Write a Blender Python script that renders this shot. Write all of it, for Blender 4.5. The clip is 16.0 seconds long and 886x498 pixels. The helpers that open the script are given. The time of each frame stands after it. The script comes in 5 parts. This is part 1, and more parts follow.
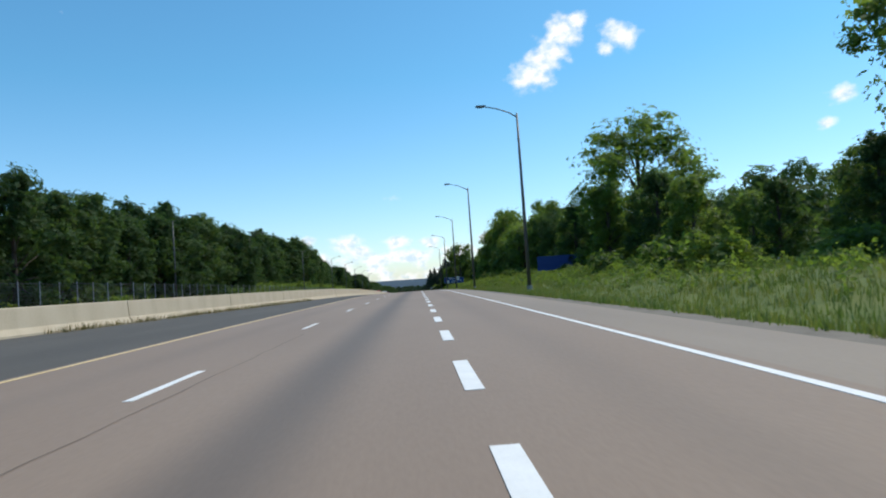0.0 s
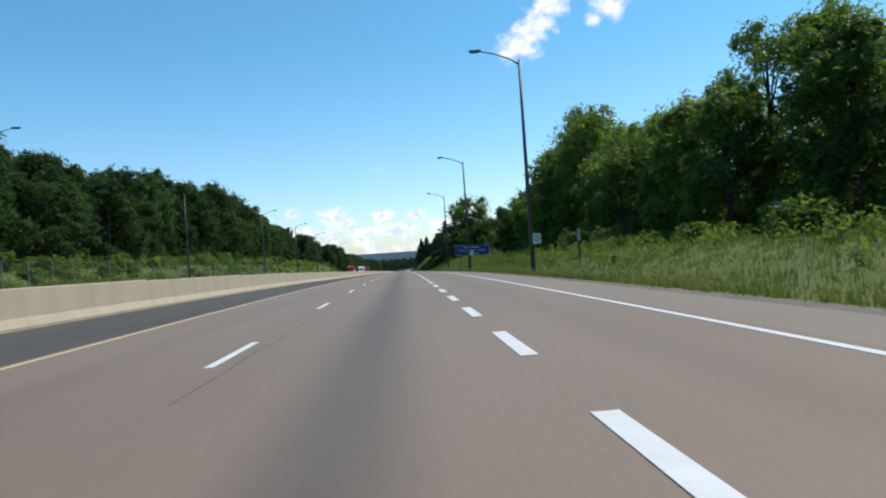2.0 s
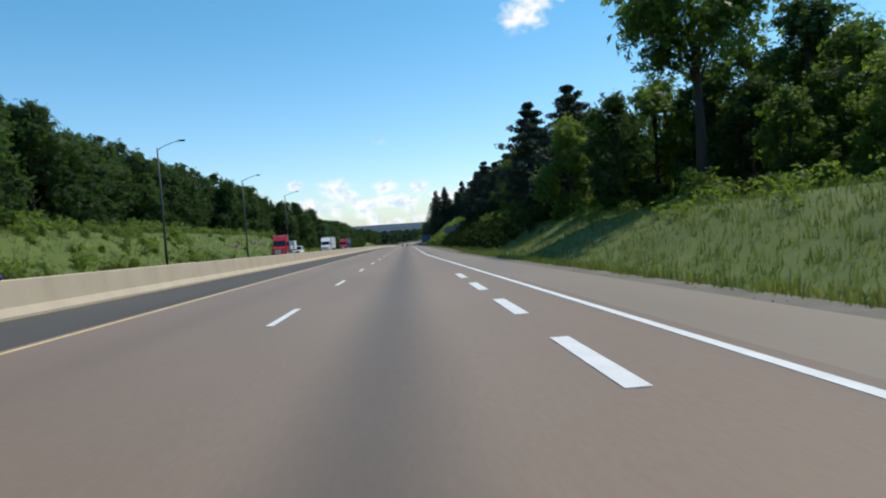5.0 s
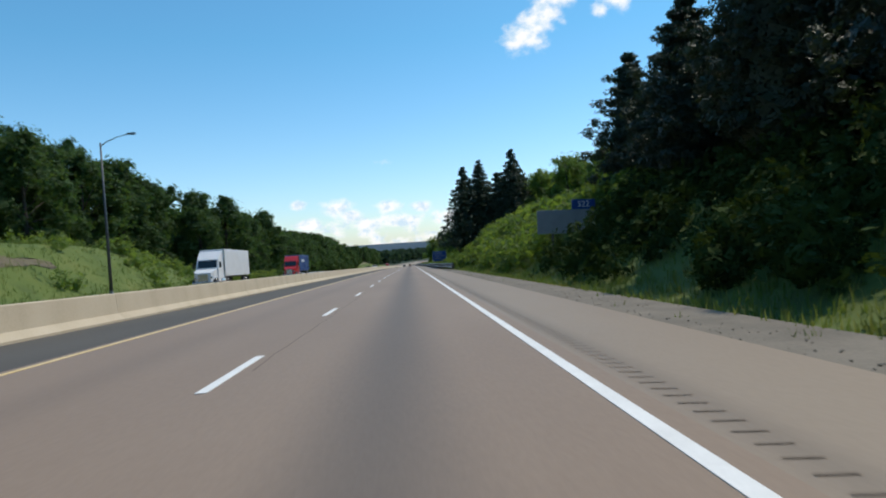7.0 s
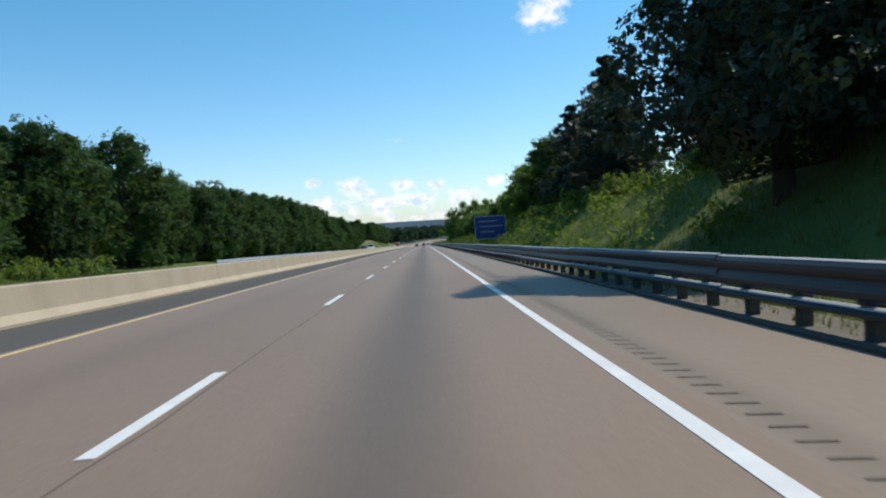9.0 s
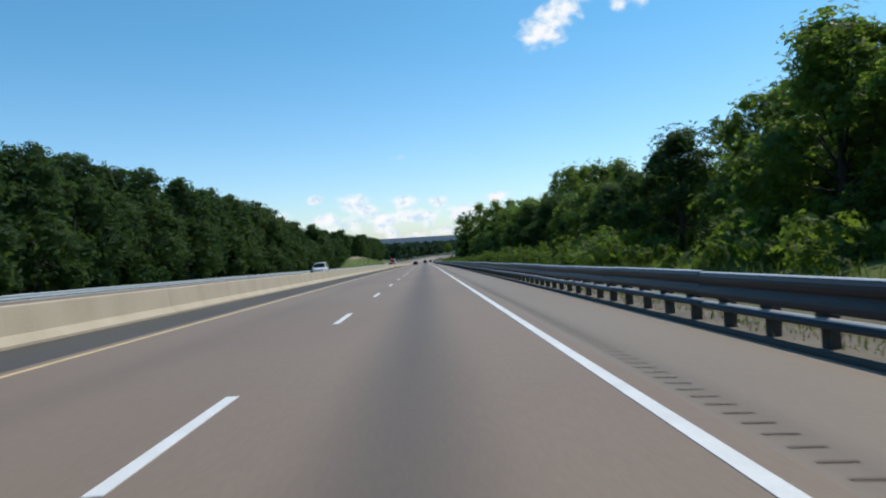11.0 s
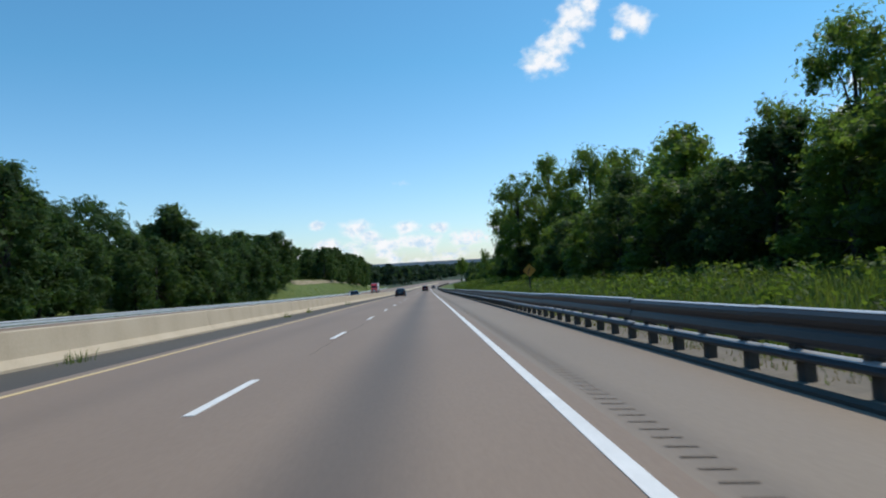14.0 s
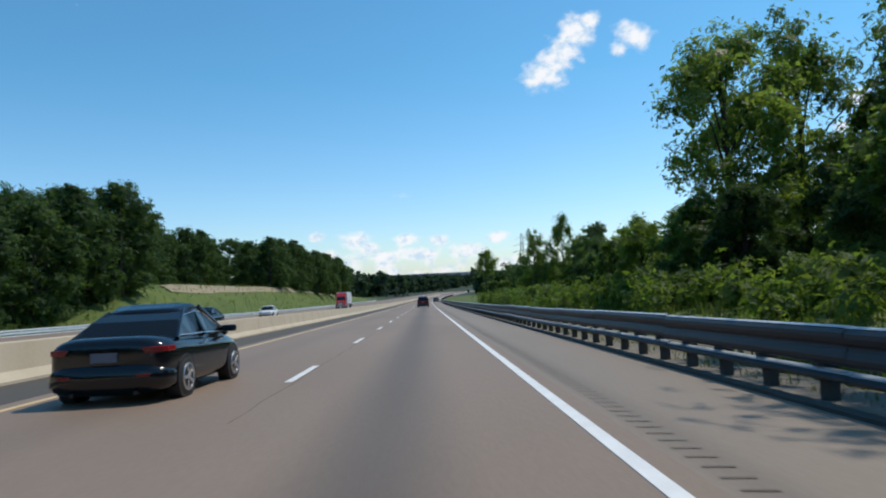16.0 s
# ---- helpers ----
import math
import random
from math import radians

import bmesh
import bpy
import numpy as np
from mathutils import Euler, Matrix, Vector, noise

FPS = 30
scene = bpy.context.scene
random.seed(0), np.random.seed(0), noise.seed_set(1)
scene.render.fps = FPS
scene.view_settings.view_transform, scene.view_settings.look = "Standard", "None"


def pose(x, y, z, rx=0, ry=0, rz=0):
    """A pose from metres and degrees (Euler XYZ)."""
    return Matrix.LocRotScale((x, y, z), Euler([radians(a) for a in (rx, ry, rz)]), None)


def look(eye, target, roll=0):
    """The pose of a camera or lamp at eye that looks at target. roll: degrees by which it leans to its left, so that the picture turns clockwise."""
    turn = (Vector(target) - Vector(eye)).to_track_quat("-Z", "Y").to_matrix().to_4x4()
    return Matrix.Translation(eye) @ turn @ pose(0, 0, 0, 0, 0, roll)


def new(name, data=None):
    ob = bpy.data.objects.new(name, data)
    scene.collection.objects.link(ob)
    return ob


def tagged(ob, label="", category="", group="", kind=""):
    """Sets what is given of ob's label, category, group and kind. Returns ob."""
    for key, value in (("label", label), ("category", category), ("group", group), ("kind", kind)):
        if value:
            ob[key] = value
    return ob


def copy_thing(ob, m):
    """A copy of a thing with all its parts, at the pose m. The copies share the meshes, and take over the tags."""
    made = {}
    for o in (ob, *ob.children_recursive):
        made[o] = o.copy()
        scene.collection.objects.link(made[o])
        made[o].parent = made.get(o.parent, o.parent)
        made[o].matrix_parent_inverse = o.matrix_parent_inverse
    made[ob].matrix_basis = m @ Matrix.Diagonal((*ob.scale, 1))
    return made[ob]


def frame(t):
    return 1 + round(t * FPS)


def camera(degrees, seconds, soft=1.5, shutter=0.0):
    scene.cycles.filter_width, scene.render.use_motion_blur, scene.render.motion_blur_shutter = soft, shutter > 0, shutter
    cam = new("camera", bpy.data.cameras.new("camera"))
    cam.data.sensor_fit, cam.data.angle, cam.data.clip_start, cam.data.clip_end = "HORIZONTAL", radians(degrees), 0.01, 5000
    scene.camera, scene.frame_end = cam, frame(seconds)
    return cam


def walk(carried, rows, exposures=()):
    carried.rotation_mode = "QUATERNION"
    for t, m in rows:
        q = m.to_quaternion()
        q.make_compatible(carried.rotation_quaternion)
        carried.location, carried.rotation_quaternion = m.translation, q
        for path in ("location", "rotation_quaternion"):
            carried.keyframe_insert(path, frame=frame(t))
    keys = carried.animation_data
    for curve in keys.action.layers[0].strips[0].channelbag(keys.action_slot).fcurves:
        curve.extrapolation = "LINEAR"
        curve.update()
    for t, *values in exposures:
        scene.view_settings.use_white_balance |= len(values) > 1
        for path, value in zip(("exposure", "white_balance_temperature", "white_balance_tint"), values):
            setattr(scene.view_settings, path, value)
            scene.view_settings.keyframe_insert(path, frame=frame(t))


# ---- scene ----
import itertools
# The camera: a hand-held phone behind the windscreen of a car on the right-hand lane.
cam = camera(68.6, 16.0, soft=2.0, shutter=0.03)
PATH = [
    (0, -0.39, 0.0, 0.95, 2.55, 4.0, -2.25),
    (0.5, -0.64, 19.77, 0.9, 1.96, 4.0, -1.99),
    (1, -0.95, 39.55, 0.81, -0.76, 4.0, -2.29),
    (1.5, -1.06, 59.32, 0.67, -0.1, 4.0, -2.78),
    (2, -1.06, 79.1, 0.47, 0.07, 4.0, -3.49),
    (2.5, -0.98, 98.88, 0.18, -1.18, 4.0, -3.21),
    (3, -1.05, 118.65, -0.19, -0.86, 4.0, -3.08),
    (3.5, -1.13, 138.42, -0.65, -0.74, 4.0, -3.1),
    (4, -1.14, 158.2, -1.17, -1.36, 4.0, -2.95),
    (6.5, -1.43, 257.7, -3.84, -2.69, 4.0, -3.8),
    (7, -1.25, 277.6, -4.39, -0.65, 3.94, -3.02),
    (7.5, -1.06, 297.35, -4.94, -1.3, 3.88, -2.14),
    (8, -1.16, 317.1, -5.5, -1.21, 3.82, -2.06),
    (8.5, -1.2, 336.85, -6.06, -1.71, 3.76, -1.66),
    (9, -1.24, 356.6, -6.64, -2.44, 3.7, -1.77),
    (11.5, -1.31, 452.46, -9.57, -0.13, 3.6, -1.6),
    (12, -1.25, 471.63, -10.19, 0.69, 3.63, -1.91),
    (12.5, -1.2, 490.8, -10.81, 1.23, 3.67, -2.11),
    (13, -1.12, 510.46, -11.46, 2.24, 3.7, -1.99),
    (13.5, -1.04, 530.11, -12.12, 1.29, 3.55, -1.61),
    (14, -0.96, 549.77, -12.79, 1.32, 3.4, -1.48),
    (14.5, -1.02, 569.43, -13.46, 0.65, 3.25, -1.49),
    (15, -1.06, 589.09, -14.15, 1.66, 3.1, -1.51),
    (15.5, -1.09, 608.74, -14.84, 1.68, 3.0, -1.48),
    (16, -1.13, 628.4, -15.54, 2.44, 2.9, -1.55),
]

walk(cam, [(t, pose(x, y, z, 90 + pitch, roll, yaw)) for t, x, y, z, pitch, roll, yaw in PATH], exposures=((0, 0.03, 6500, 10), (4, -0.05, 6500, 10), (9, -0.05, 6450, 10), (11.5, -0.15, 6370, 11), (16, -0.17, 6350, 11)))

# ---- world and light ----
SUN_AZ, SUN_EL = 62.0, 58.0  # degrees to the right of the road's direction, and above the horizon
world = bpy.data.worlds.new("sky")
scene.world = world
world.use_nodes = True
wn, wl = world.node_tree.nodes, world.node_tree.links
sky = wn.new("ShaderNodeTexSky")
sky.sky_type, sky.sun_disc = "NISHITA", False
sky.sun_elevation, sky.sun_rotation = radians(SUN_EL), radians(SUN_AZ)
sky.air_density, sky.dust_density, sky.ozone_density = 1.0, 0.4, 1.5
deep = wn.new("ShaderNodeMix")
deep.data_type, deep.blend_type = "RGBA", "MULTIPLY"
deep.inputs["Factor"].default_value = 1.0
way, height, tint = wn.new("ShaderNodeTexCoord"), wn.new("ShaderNodeSeparateXYZ"), wn.new("ShaderNodeValToRGB")
wl.new(way.outputs["Generated"], height.inputs[0])
tint.color_ramp.elements[0].position, tint.color_ramp.elements[0].color = 0.0, (0.85, 0.98, 1.15, 1)
tint.color_ramp.elements[1].position, tint.color_ramp.elements[1].color = 0.3, (0.51, 0.98, 1.09, 1)
wl.new(height.outputs[2], tint.inputs[0])
wl.new(tint.outputs[0], deep.inputs["B"])
wl.new(sky.outputs[0], deep.inputs["A"])
wl.new(deep.outputs["Result"], wn["Background"].inputs[0])
wn["Background"].inputs[1].default_value = 0.15


def vmath(op, a, b):
    """A sum of two sky values; each is a socket or a number."""
    q = wn.new("ShaderNodeMath")
    q.operation = op
    for k, v in enumerate((a, b)):
        if isinstance(v, (int, float)):
            q.inputs[k].default_value = v
        else:
            wl.new(v, q.inputs[k])
    return q.outputs[0]


def sky_noise(scale, detail, rough, stretch):
    mp, nz = wn.new("ShaderNodeMapping"), wn.new("ShaderNodeTexNoise")
    mp.inputs["Scale"].default_value = stretch
    wl.new(way.outputs["Generated"], mp.inputs[0])
    wl.new(mp.outputs[0], nz.inputs["Vector"])
    nz.inputs["Scale"].default_value, nz.inputs["Detail"].default_value, nz.inputs["Roughness"].default_value = scale, detail, rough
    return nz.outputs["Fac"]


def billow(az, el, w, h, lean=0.0, weight=1.0):
    """How deep a direction lies in one soft lump of cloud: 1 at its middle, 0 at its rim. Degrees."""
    a, e = radians(az), radians(el)
    mp, ln = wn.new("ShaderNodeMapping"), wn.new("ShaderNodeVectorMath")
    mp.vector_type = "TEXTURE"
    mp.inputs["Location"].default_value = (math.sin(a) * math.cos(e), math.cos(a) * math.cos(e), math.sin(e))
    mp.inputs["Rotation"].default_value = (0, radians(-lean), -a)
    mp.inputs["Scale"].default_value = (radians(w), radians(w), radians(h))
    wl.new(way.outputs["Generated"], mp.inputs[0])
    ln.operation = "LENGTH"
    wl.new(mp.outputs[0], ln.inputs[0])
    return vmath("MULTIPLY", vmath("SUBTRACT", 1.0, ln.outputs["Value"]), weight)


depth = -1.0
for lump in ((11.4, 16.8, 2.6, 1.7, 10), (12.9, 18.3, 2.5, 2.0, 40), (14.2, 19.8, 2.1, 1.8, 30), (12.2, 17.6, 2.4, 1.8, 30), (19.2, 19.0, 1.9, 1.3, -25), (17.9, 18.1, 1.0, 0.8, 30, 0.6), (15.4, 20.6, 1.2, 0.9, 10), (34.9, 11.6, 1.4, 0.8, 10, 0.8), (33.6, 9.6, 0.9, 0.6, 0, 0.7),
             (-9.45, 3.9, 0.9, 0.62), (-5.9, 3.5, 1.9, 0.95), (-4.9, 2.9, 1.5, 0.8), (-1.7, 3.4, 1.7, 0.75), (1.3, 3.2, 1.4, 0.65), (-8.5, 2.2, 1.6, 0.75), (-0.6, 2.1, 2.6, 0.9), (-3.4, 1.9, 2.2, 0.8), (3.8, 2.2, 2.4, 0.9), (-12.5, 2.4, 1.6, 0.7), (6.5, 3.2, 1.6, 0.7), (-1.4, 7.25, 1.2, 0.45, 0, 0.42)):
    one = billow(*lump)
    depth = one if isinstance(depth, float) else vmath("MAXIMUM", depth, one)
torn = sky_noise(48.0, 3, 0.5, (1, 1, 1.25))
# a loose bank of far cumulus all round, low over the horizon
low = wn.new("ShaderNodeMapRange")
wl.new(height.outputs[2], low.inputs["Value"])
low.inputs["From Min"].default_value, low.inputs["From Max"].default_value, low.inputs["To Min"].default_value, low.inputs["To Max"].default_value = 0.015, 0.085, 0.36, -0.55
bank = vmath("ADD", vmath("MULTIPLY", vmath("SUBTRACT", sky_noise(26.0, 5, 0.55, (1, 1, 1.8)), 0.52), 2.2), low.outputs[0])
depth = vmath("MAXIMUM", depth, bank)
rim = wn.new("ShaderNodeMapRange")
rim.interpolation_type = "SMOOTHSTEP"
wl.new(vmath("ADD", depth, vmath("MULTIPLY", vmath("SUBTRACT", torn, 0.5), 1.35)), rim.inputs["Value"])
rim.inputs["From Min"].default_value, rim.inputs["From Max"].default_value = 0.03, 0.72
vapour, lit, over = wn.new("ShaderNodeValToRGB"), wn.new("ShaderNodeBackground"), wn.new("ShaderNodeMixShader")
vapour.color_ramp.elements[0].position, vapour.color_ramp.elements[0].color = 0.36, (0.62, 0.78, 0.92, 1)
vapour.color_ramp.elements[1].position, vapour.color_ramp.elements[1].color = 0.56, (1, 1, 1, 1)
wl.new(sky_noise(60.0, 4, 0.6, (1, 1, 1.3)), vapour.inputs[0])
wl.new(vapour.outputs[0], lit.inputs[0])
lit.inputs[1].default_value = 1.08
wl.new(vmath("MULTIPLY", rim.outputs[0], 0.96), over.inputs[0])
wl.new(wn["Background"].outputs[0], over.inputs[1])
wl.new(lit.outputs[0], over.inputs[2])
wl.new(over.outputs[0], wn["World Output"].inputs[0])
sun_data = bpy.data.lights.new("sun", "SUN")
sun_data.energy, sun_data.angle, sun_data.color = 3.6, radians(0.53), (1.0, 0.91, 0.78)
sun = new("sun", sun_data)
sun.matrix_world = look((0, 0, 0), (-math.sin(radians(SUN_AZ)) * math.cos(radians(SUN_EL)), -math.cos(radians(SUN_AZ)) * math.cos(radians(SUN_EL)), -math.sin(radians(SUN_EL))))


# ---- materials ----
def material(name, colours, scale=4.0, rough=0.8, bump=0.0, metal=0.0, fine=40.0, stretch=(1, 1, 1), spread=0.0, translucent=0.0, specular=0.5, ragged=0.0):
    """A surface whose colour drifts between the colours at two scales, with fine relief."""
    m = bpy.data.materials.new(name)
    m.use_nodes = True
    n, l = m.node_tree.nodes, m.node_tree.links
    b = n["Principled BSDF"]
    co = n.new("ShaderNodeTexCoord")
    mp = n.new("ShaderNodeMapping")
    mp.inputs["Scale"].default_value = stretch
    l.new(co.outputs["Object"], mp.inputs[0])
    big, small = n.new("ShaderNodeTexNoise"), n.new("ShaderNodeTexNoise")
    big.inputs["Scale"].default_value, big.inputs["Detail"].default_value = scale, 5
    small.inputs["Scale"].default_value, small.inputs["Detail"].default_value = fine, 3
    for node in (big, small):
        l.new(mp.outputs[0], node.inputs["Vector"])
    mix = n.new("ShaderNodeMath")
    mix.operation, mix.inputs[1].default_value = "MULTIPLY_ADD", 0.35
    l.new(small.outputs["Fac"], mix.inputs[0])
    sc = n.new("ShaderNodeMath")
    sc.operation, sc.inputs[1].default_value = "MULTIPLY", 0.65
    l.new(big.outputs["Fac"], sc.inputs[0])
    l.new(sc.outputs[0], mix.inputs[2])
    fac = mix.outputs[0]
    if spread:
        rnd = n.new("ShaderNodeNewGeometry").outputs["Random Per Island"]
        inf = n.new("ShaderNodeObjectInfo").outputs["Random"]
        add = n.new("ShaderNodeMath")
        add.operation = "ADD"
        l.new(rnd, add.inputs[0])
        l.new(inf, add.inputs[1])
        ma = n.new("ShaderNodeMath")
        ma.operation, ma.inputs[1].default_value = "MULTIPLY_ADD", spread
        l.new(add.outputs[0], ma.inputs[0])
        off = n.new("ShaderNodeMath")
        off.operation, off.inputs[1].default_value = "SUBTRACT", spread
        l.new(fac, off.inputs[0])
        l.new(off.outputs[0], ma.inputs[2])
        fac = ma.outputs[0]
    ramp = n.new("ShaderNodeValToRGB")
    ramp.color_ramp.elements[0].position, ramp.color_ramp.elements[1].position = 0.25, 0.75
    while len(ramp.color_ramp.elements) < len(colours):
        ramp.color_ramp.elements.new(0.5)
    for i, c in enumerate(colours):
        ramp.color_ramp.elements[i].position = 0.25 + 0.5 * i / max(1, len(colours) - 1)
        ramp.color_ramp.elements[i].color = (*c, 1)
    l.new(fac, ramp.inputs[0])
    l.new(ramp.outputs[0], b.inputs["Base Color"])
    b.inputs["Roughness"].default_value, b.inputs["Metallic"].default_value = rough, metal
    b.inputs["Specular IOR Level"].default_value = specular
    if bump:
        bp = n.new("ShaderNodeBump")
        bp.inputs["Strength"].default_value, bp.inputs["Distance"].default_value = bump, 0.02
        l.new(small.outputs["Fac"], bp.inputs["Height"])
        l.new(bp.outputs[0], b.inputs["Normal"])
    if translucent:
        tr = n.new("ShaderNodeBsdfTranslucent")
        through_leaf = n.new("ShaderNodeMix")  # light that comes through a leaf is brighter and yellower than what it throws back
        through_leaf.data_type, through_leaf.blend_type, through_leaf.clamp_result = "RGBA", "MULTIPLY", False
        through_leaf.inputs["Factor"].default_value = 1.0
        through_leaf.inputs["B"].default_value = (2.2, 2.1, 1.1, 1)
        l.new(ramp.outputs[0], through_leaf.inputs["A"])
        l.new(through_leaf.outputs["Result"], tr.inputs[0])
        ms = n.new("ShaderNodeMixShader")
        ms.inputs[0].default_value = translucent
        l.new(b.outputs[0], ms.inputs[1])
        l.new(tr.outputs[0], ms.inputs[2])
        l.new(ms.outputs[0], n["Material Output"].inputs[0])
    if ragged:
        # leaf sprays with torn outlines and gaps between the leaves
        cut, step, tp, out = n.new("ShaderNodeTexNoise"), n.new("ShaderNodeMath"), n.new("ShaderNodeBsdfTransparent"), n.new("ShaderNodeMixShader")
        cut.inputs["Scale"].default_value, cut.inputs["Detail"].default_value = ragged, 1.5
        l.new(co.outputs["Object"], cut.inputs["Vector"])
        step.operation, step.inputs[1].default_value = "GREATER_THAN", 0.47
        l.new(cut.outputs["Fac"], step.inputs[0])
        l.new(step.outputs[0], out.inputs[0])
        l.new(tp.outputs[0], out.inputs[1])
        l.new(n["Material Output"].inputs[0].links[0].from_socket, out.inputs[2])
        l.new(out.outputs[0], n["Material Output"].inputs[0])
    return m


def asphalt(name, c1, c2, tracks):
    """Worn asphalt: aggregate grain, patches, long streaks, and the dark oil band along the middle of each lane."""
    m = material(name, [c1, c2], scale=0.35, rough=0.66, bump=0.08, fine=28.0, stretch=(1, 0.25, 1))
    n, l = m.node_tree.nodes, m.node_tree.links
    b = n["Principled BSDF"]
    ramp = b.inputs["Base Color"].links[0].from_socket
    co = n.new("ShaderNodeTexCoord")
    sep = n.new("ShaderNodeSeparateXYZ")
    l.new(co.outputs["Object"], sep.inputs[0])
    total = None
    for centre, width, depth in tracks:
        d = n.new("ShaderNodeMath"); d.operation, d.inputs[1].default_value = "SUBTRACT", centre
        l.new(sep.outputs[0], d.inputs[0])
        a = n.new("ShaderNodeMath"); a.operation = "ABSOLUTE"
        l.new(d.outputs[0], a.inputs[0])
        r = n.new("ShaderNodeMapRange")
        r.interpolation_type = "SMOOTHSTEP"
        r.inputs[1].default_value, r.inputs[2].default_value, r.inputs[3].default_value, r.inputs[4].default_value = 0.0, width, depth, 0.0
        l.new(a.outputs[0], r.inputs[0])
        if total is None:
            total = r.outputs[0]
        else:
            s = n.new("ShaderNodeMath"); s.operation = "ADD"
            l.new(total, s.inputs[0]); l.new(r.outputs[0], s.inputs[1])
            total = s.outputs[0]
    mx = n.new("ShaderNodeMix")
    mx.data_type, mx.blend_type = "RGBA", "MIX"
    mx.inputs["B"].default_value = (0.035, 0.033, 0.032, 1)
    l.new(total, mx.inputs["Factor"])
    l.new(ramp, mx.inputs["A"])
    l.new(mx.outputs["Result"], b.inputs["Base Color"])
    return m


def land(name, colours):
    """Rough grass beside the road; dark woodland floor away from it and in the distance, turned bluish far off as
    painted haze.
    """
    m = material(name, colours, 0.35, 0.95, 0.5, fine=7.0)
    n, l = m.node_tree.nodes, m.node_tree.links
    b = n["Principled BSDF"]
    grass = b.inputs["Base Color"].links[0].from_socket
    sep = n.new("ShaderNodeSeparateXYZ")
    l.new(n.new("ShaderNodeTexCoord").outputs["Object"], sep.inputs[0])
    masks = []
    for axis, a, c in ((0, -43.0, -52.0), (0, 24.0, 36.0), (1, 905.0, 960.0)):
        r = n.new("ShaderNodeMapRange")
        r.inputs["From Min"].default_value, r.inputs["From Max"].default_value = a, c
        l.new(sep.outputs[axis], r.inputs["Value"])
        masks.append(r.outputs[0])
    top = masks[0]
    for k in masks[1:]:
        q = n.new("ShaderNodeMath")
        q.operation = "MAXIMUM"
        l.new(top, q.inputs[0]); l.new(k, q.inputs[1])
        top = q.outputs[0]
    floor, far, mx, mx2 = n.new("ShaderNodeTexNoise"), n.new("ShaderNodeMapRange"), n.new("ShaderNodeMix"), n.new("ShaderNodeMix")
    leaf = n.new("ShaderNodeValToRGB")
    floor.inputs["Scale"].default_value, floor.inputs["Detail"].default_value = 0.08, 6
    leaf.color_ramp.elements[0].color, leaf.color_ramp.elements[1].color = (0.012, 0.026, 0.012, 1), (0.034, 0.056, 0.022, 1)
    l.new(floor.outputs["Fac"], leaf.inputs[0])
    # distance haze put into the colour: the ground turns blue further off
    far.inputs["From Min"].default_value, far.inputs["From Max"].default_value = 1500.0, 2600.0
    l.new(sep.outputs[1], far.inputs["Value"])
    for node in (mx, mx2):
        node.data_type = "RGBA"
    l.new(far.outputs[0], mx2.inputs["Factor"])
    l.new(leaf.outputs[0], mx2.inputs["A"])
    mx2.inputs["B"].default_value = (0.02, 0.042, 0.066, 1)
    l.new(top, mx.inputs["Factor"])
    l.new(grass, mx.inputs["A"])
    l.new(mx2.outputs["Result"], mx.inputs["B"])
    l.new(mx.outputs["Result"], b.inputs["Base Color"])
    return m


M_ROAD = asphalt("road_asphalt", (0.195, 0.137, 0.096), (0.265, 0.194, 0.139), [(-1.5, 0.75, 0.5), (-4.5, 0.6, 0.12), (1.25, 0.6, 0.12)])
M_SHOULDER = asphalt("shoulder_asphalt", (0.195, 0.15, 0.11), (0.262, 0.208, 0.155), [(0.45, 0.3, 0.25)])
M_DARK = material("dark_shoulder_asphalt", [(0.055, 0.05, 0.043), (0.1, 0.09, 0.077)], 0.5, 0.9, 0.3, stretch=(1, 0.2, 1))
M_GROOVE = material("milled_groove", [(0.138, 0.108, 0.082), (0.183, 0.146, 0.112)], 2.0, 0.95, 0.3)
M_WHITE = material("white_road_paint", [(0.62, 0.62, 0.6), (0.82, 0.82, 0.8)], 3.0, 0.6)
M_YELLOW = material("yellow_road_paint", [(0.56, 0.40, 0.17), (0.72, 0.56, 0.30)], 3.0, 0.6)
M_CONCRETE = material("barrier_concrete", [(0.36, 0.295, 0.205), (0.48, 0.405, 0.295), (0.55, 0.475, 0.36)], 0.9, 0.9, 0.3, stretch=(1, 1, 0.4))
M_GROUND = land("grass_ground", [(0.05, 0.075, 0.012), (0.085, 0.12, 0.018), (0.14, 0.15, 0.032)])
M_GRAVEL = material("gravel", [(0.1, 0.088, 0.07), (0.23, 0.2, 0.16)], 1.2, 0.95, 0.6, fine=18.0)
M_GRASS = material("grass_blades", [(0.048, 0.085, 0.02), (0.088, 0.137, 0.03), (0.165, 0.17, 0.06)], 0.3, 0.8, spread=0.25, translucent=0.35)
M_DRYGRASS = material("dry_grass_blades", [(0.09, 0.08, 0.035), (0.15, 0.125, 0.055), (0.12, 0.13, 0.04)], 0.3, 0.85, spread=0.25, translucent=0.25)
M_LEAF = material("broadleaf_foliage", [(0.042, 0.076, 0.02), (0.082, 0.136, 0.032), (0.14, 0.195, 0.048)], 0.25, 0.5, spread=0.22, translucent=0.6, specular=0.4, ragged=7.0)
# leaf colour darkened, the shade of the dimmer stands put into it
M_LEAF_DARK = material("shade_toned_foliage", [(0.022, 0.046, 0.017), (0.042, 0.08, 0.026), (0.068, 0.11, 0.036)], 0.25, 0.7, spread=0.22, translucent=0.42, specular=0.25, ragged=7.0)
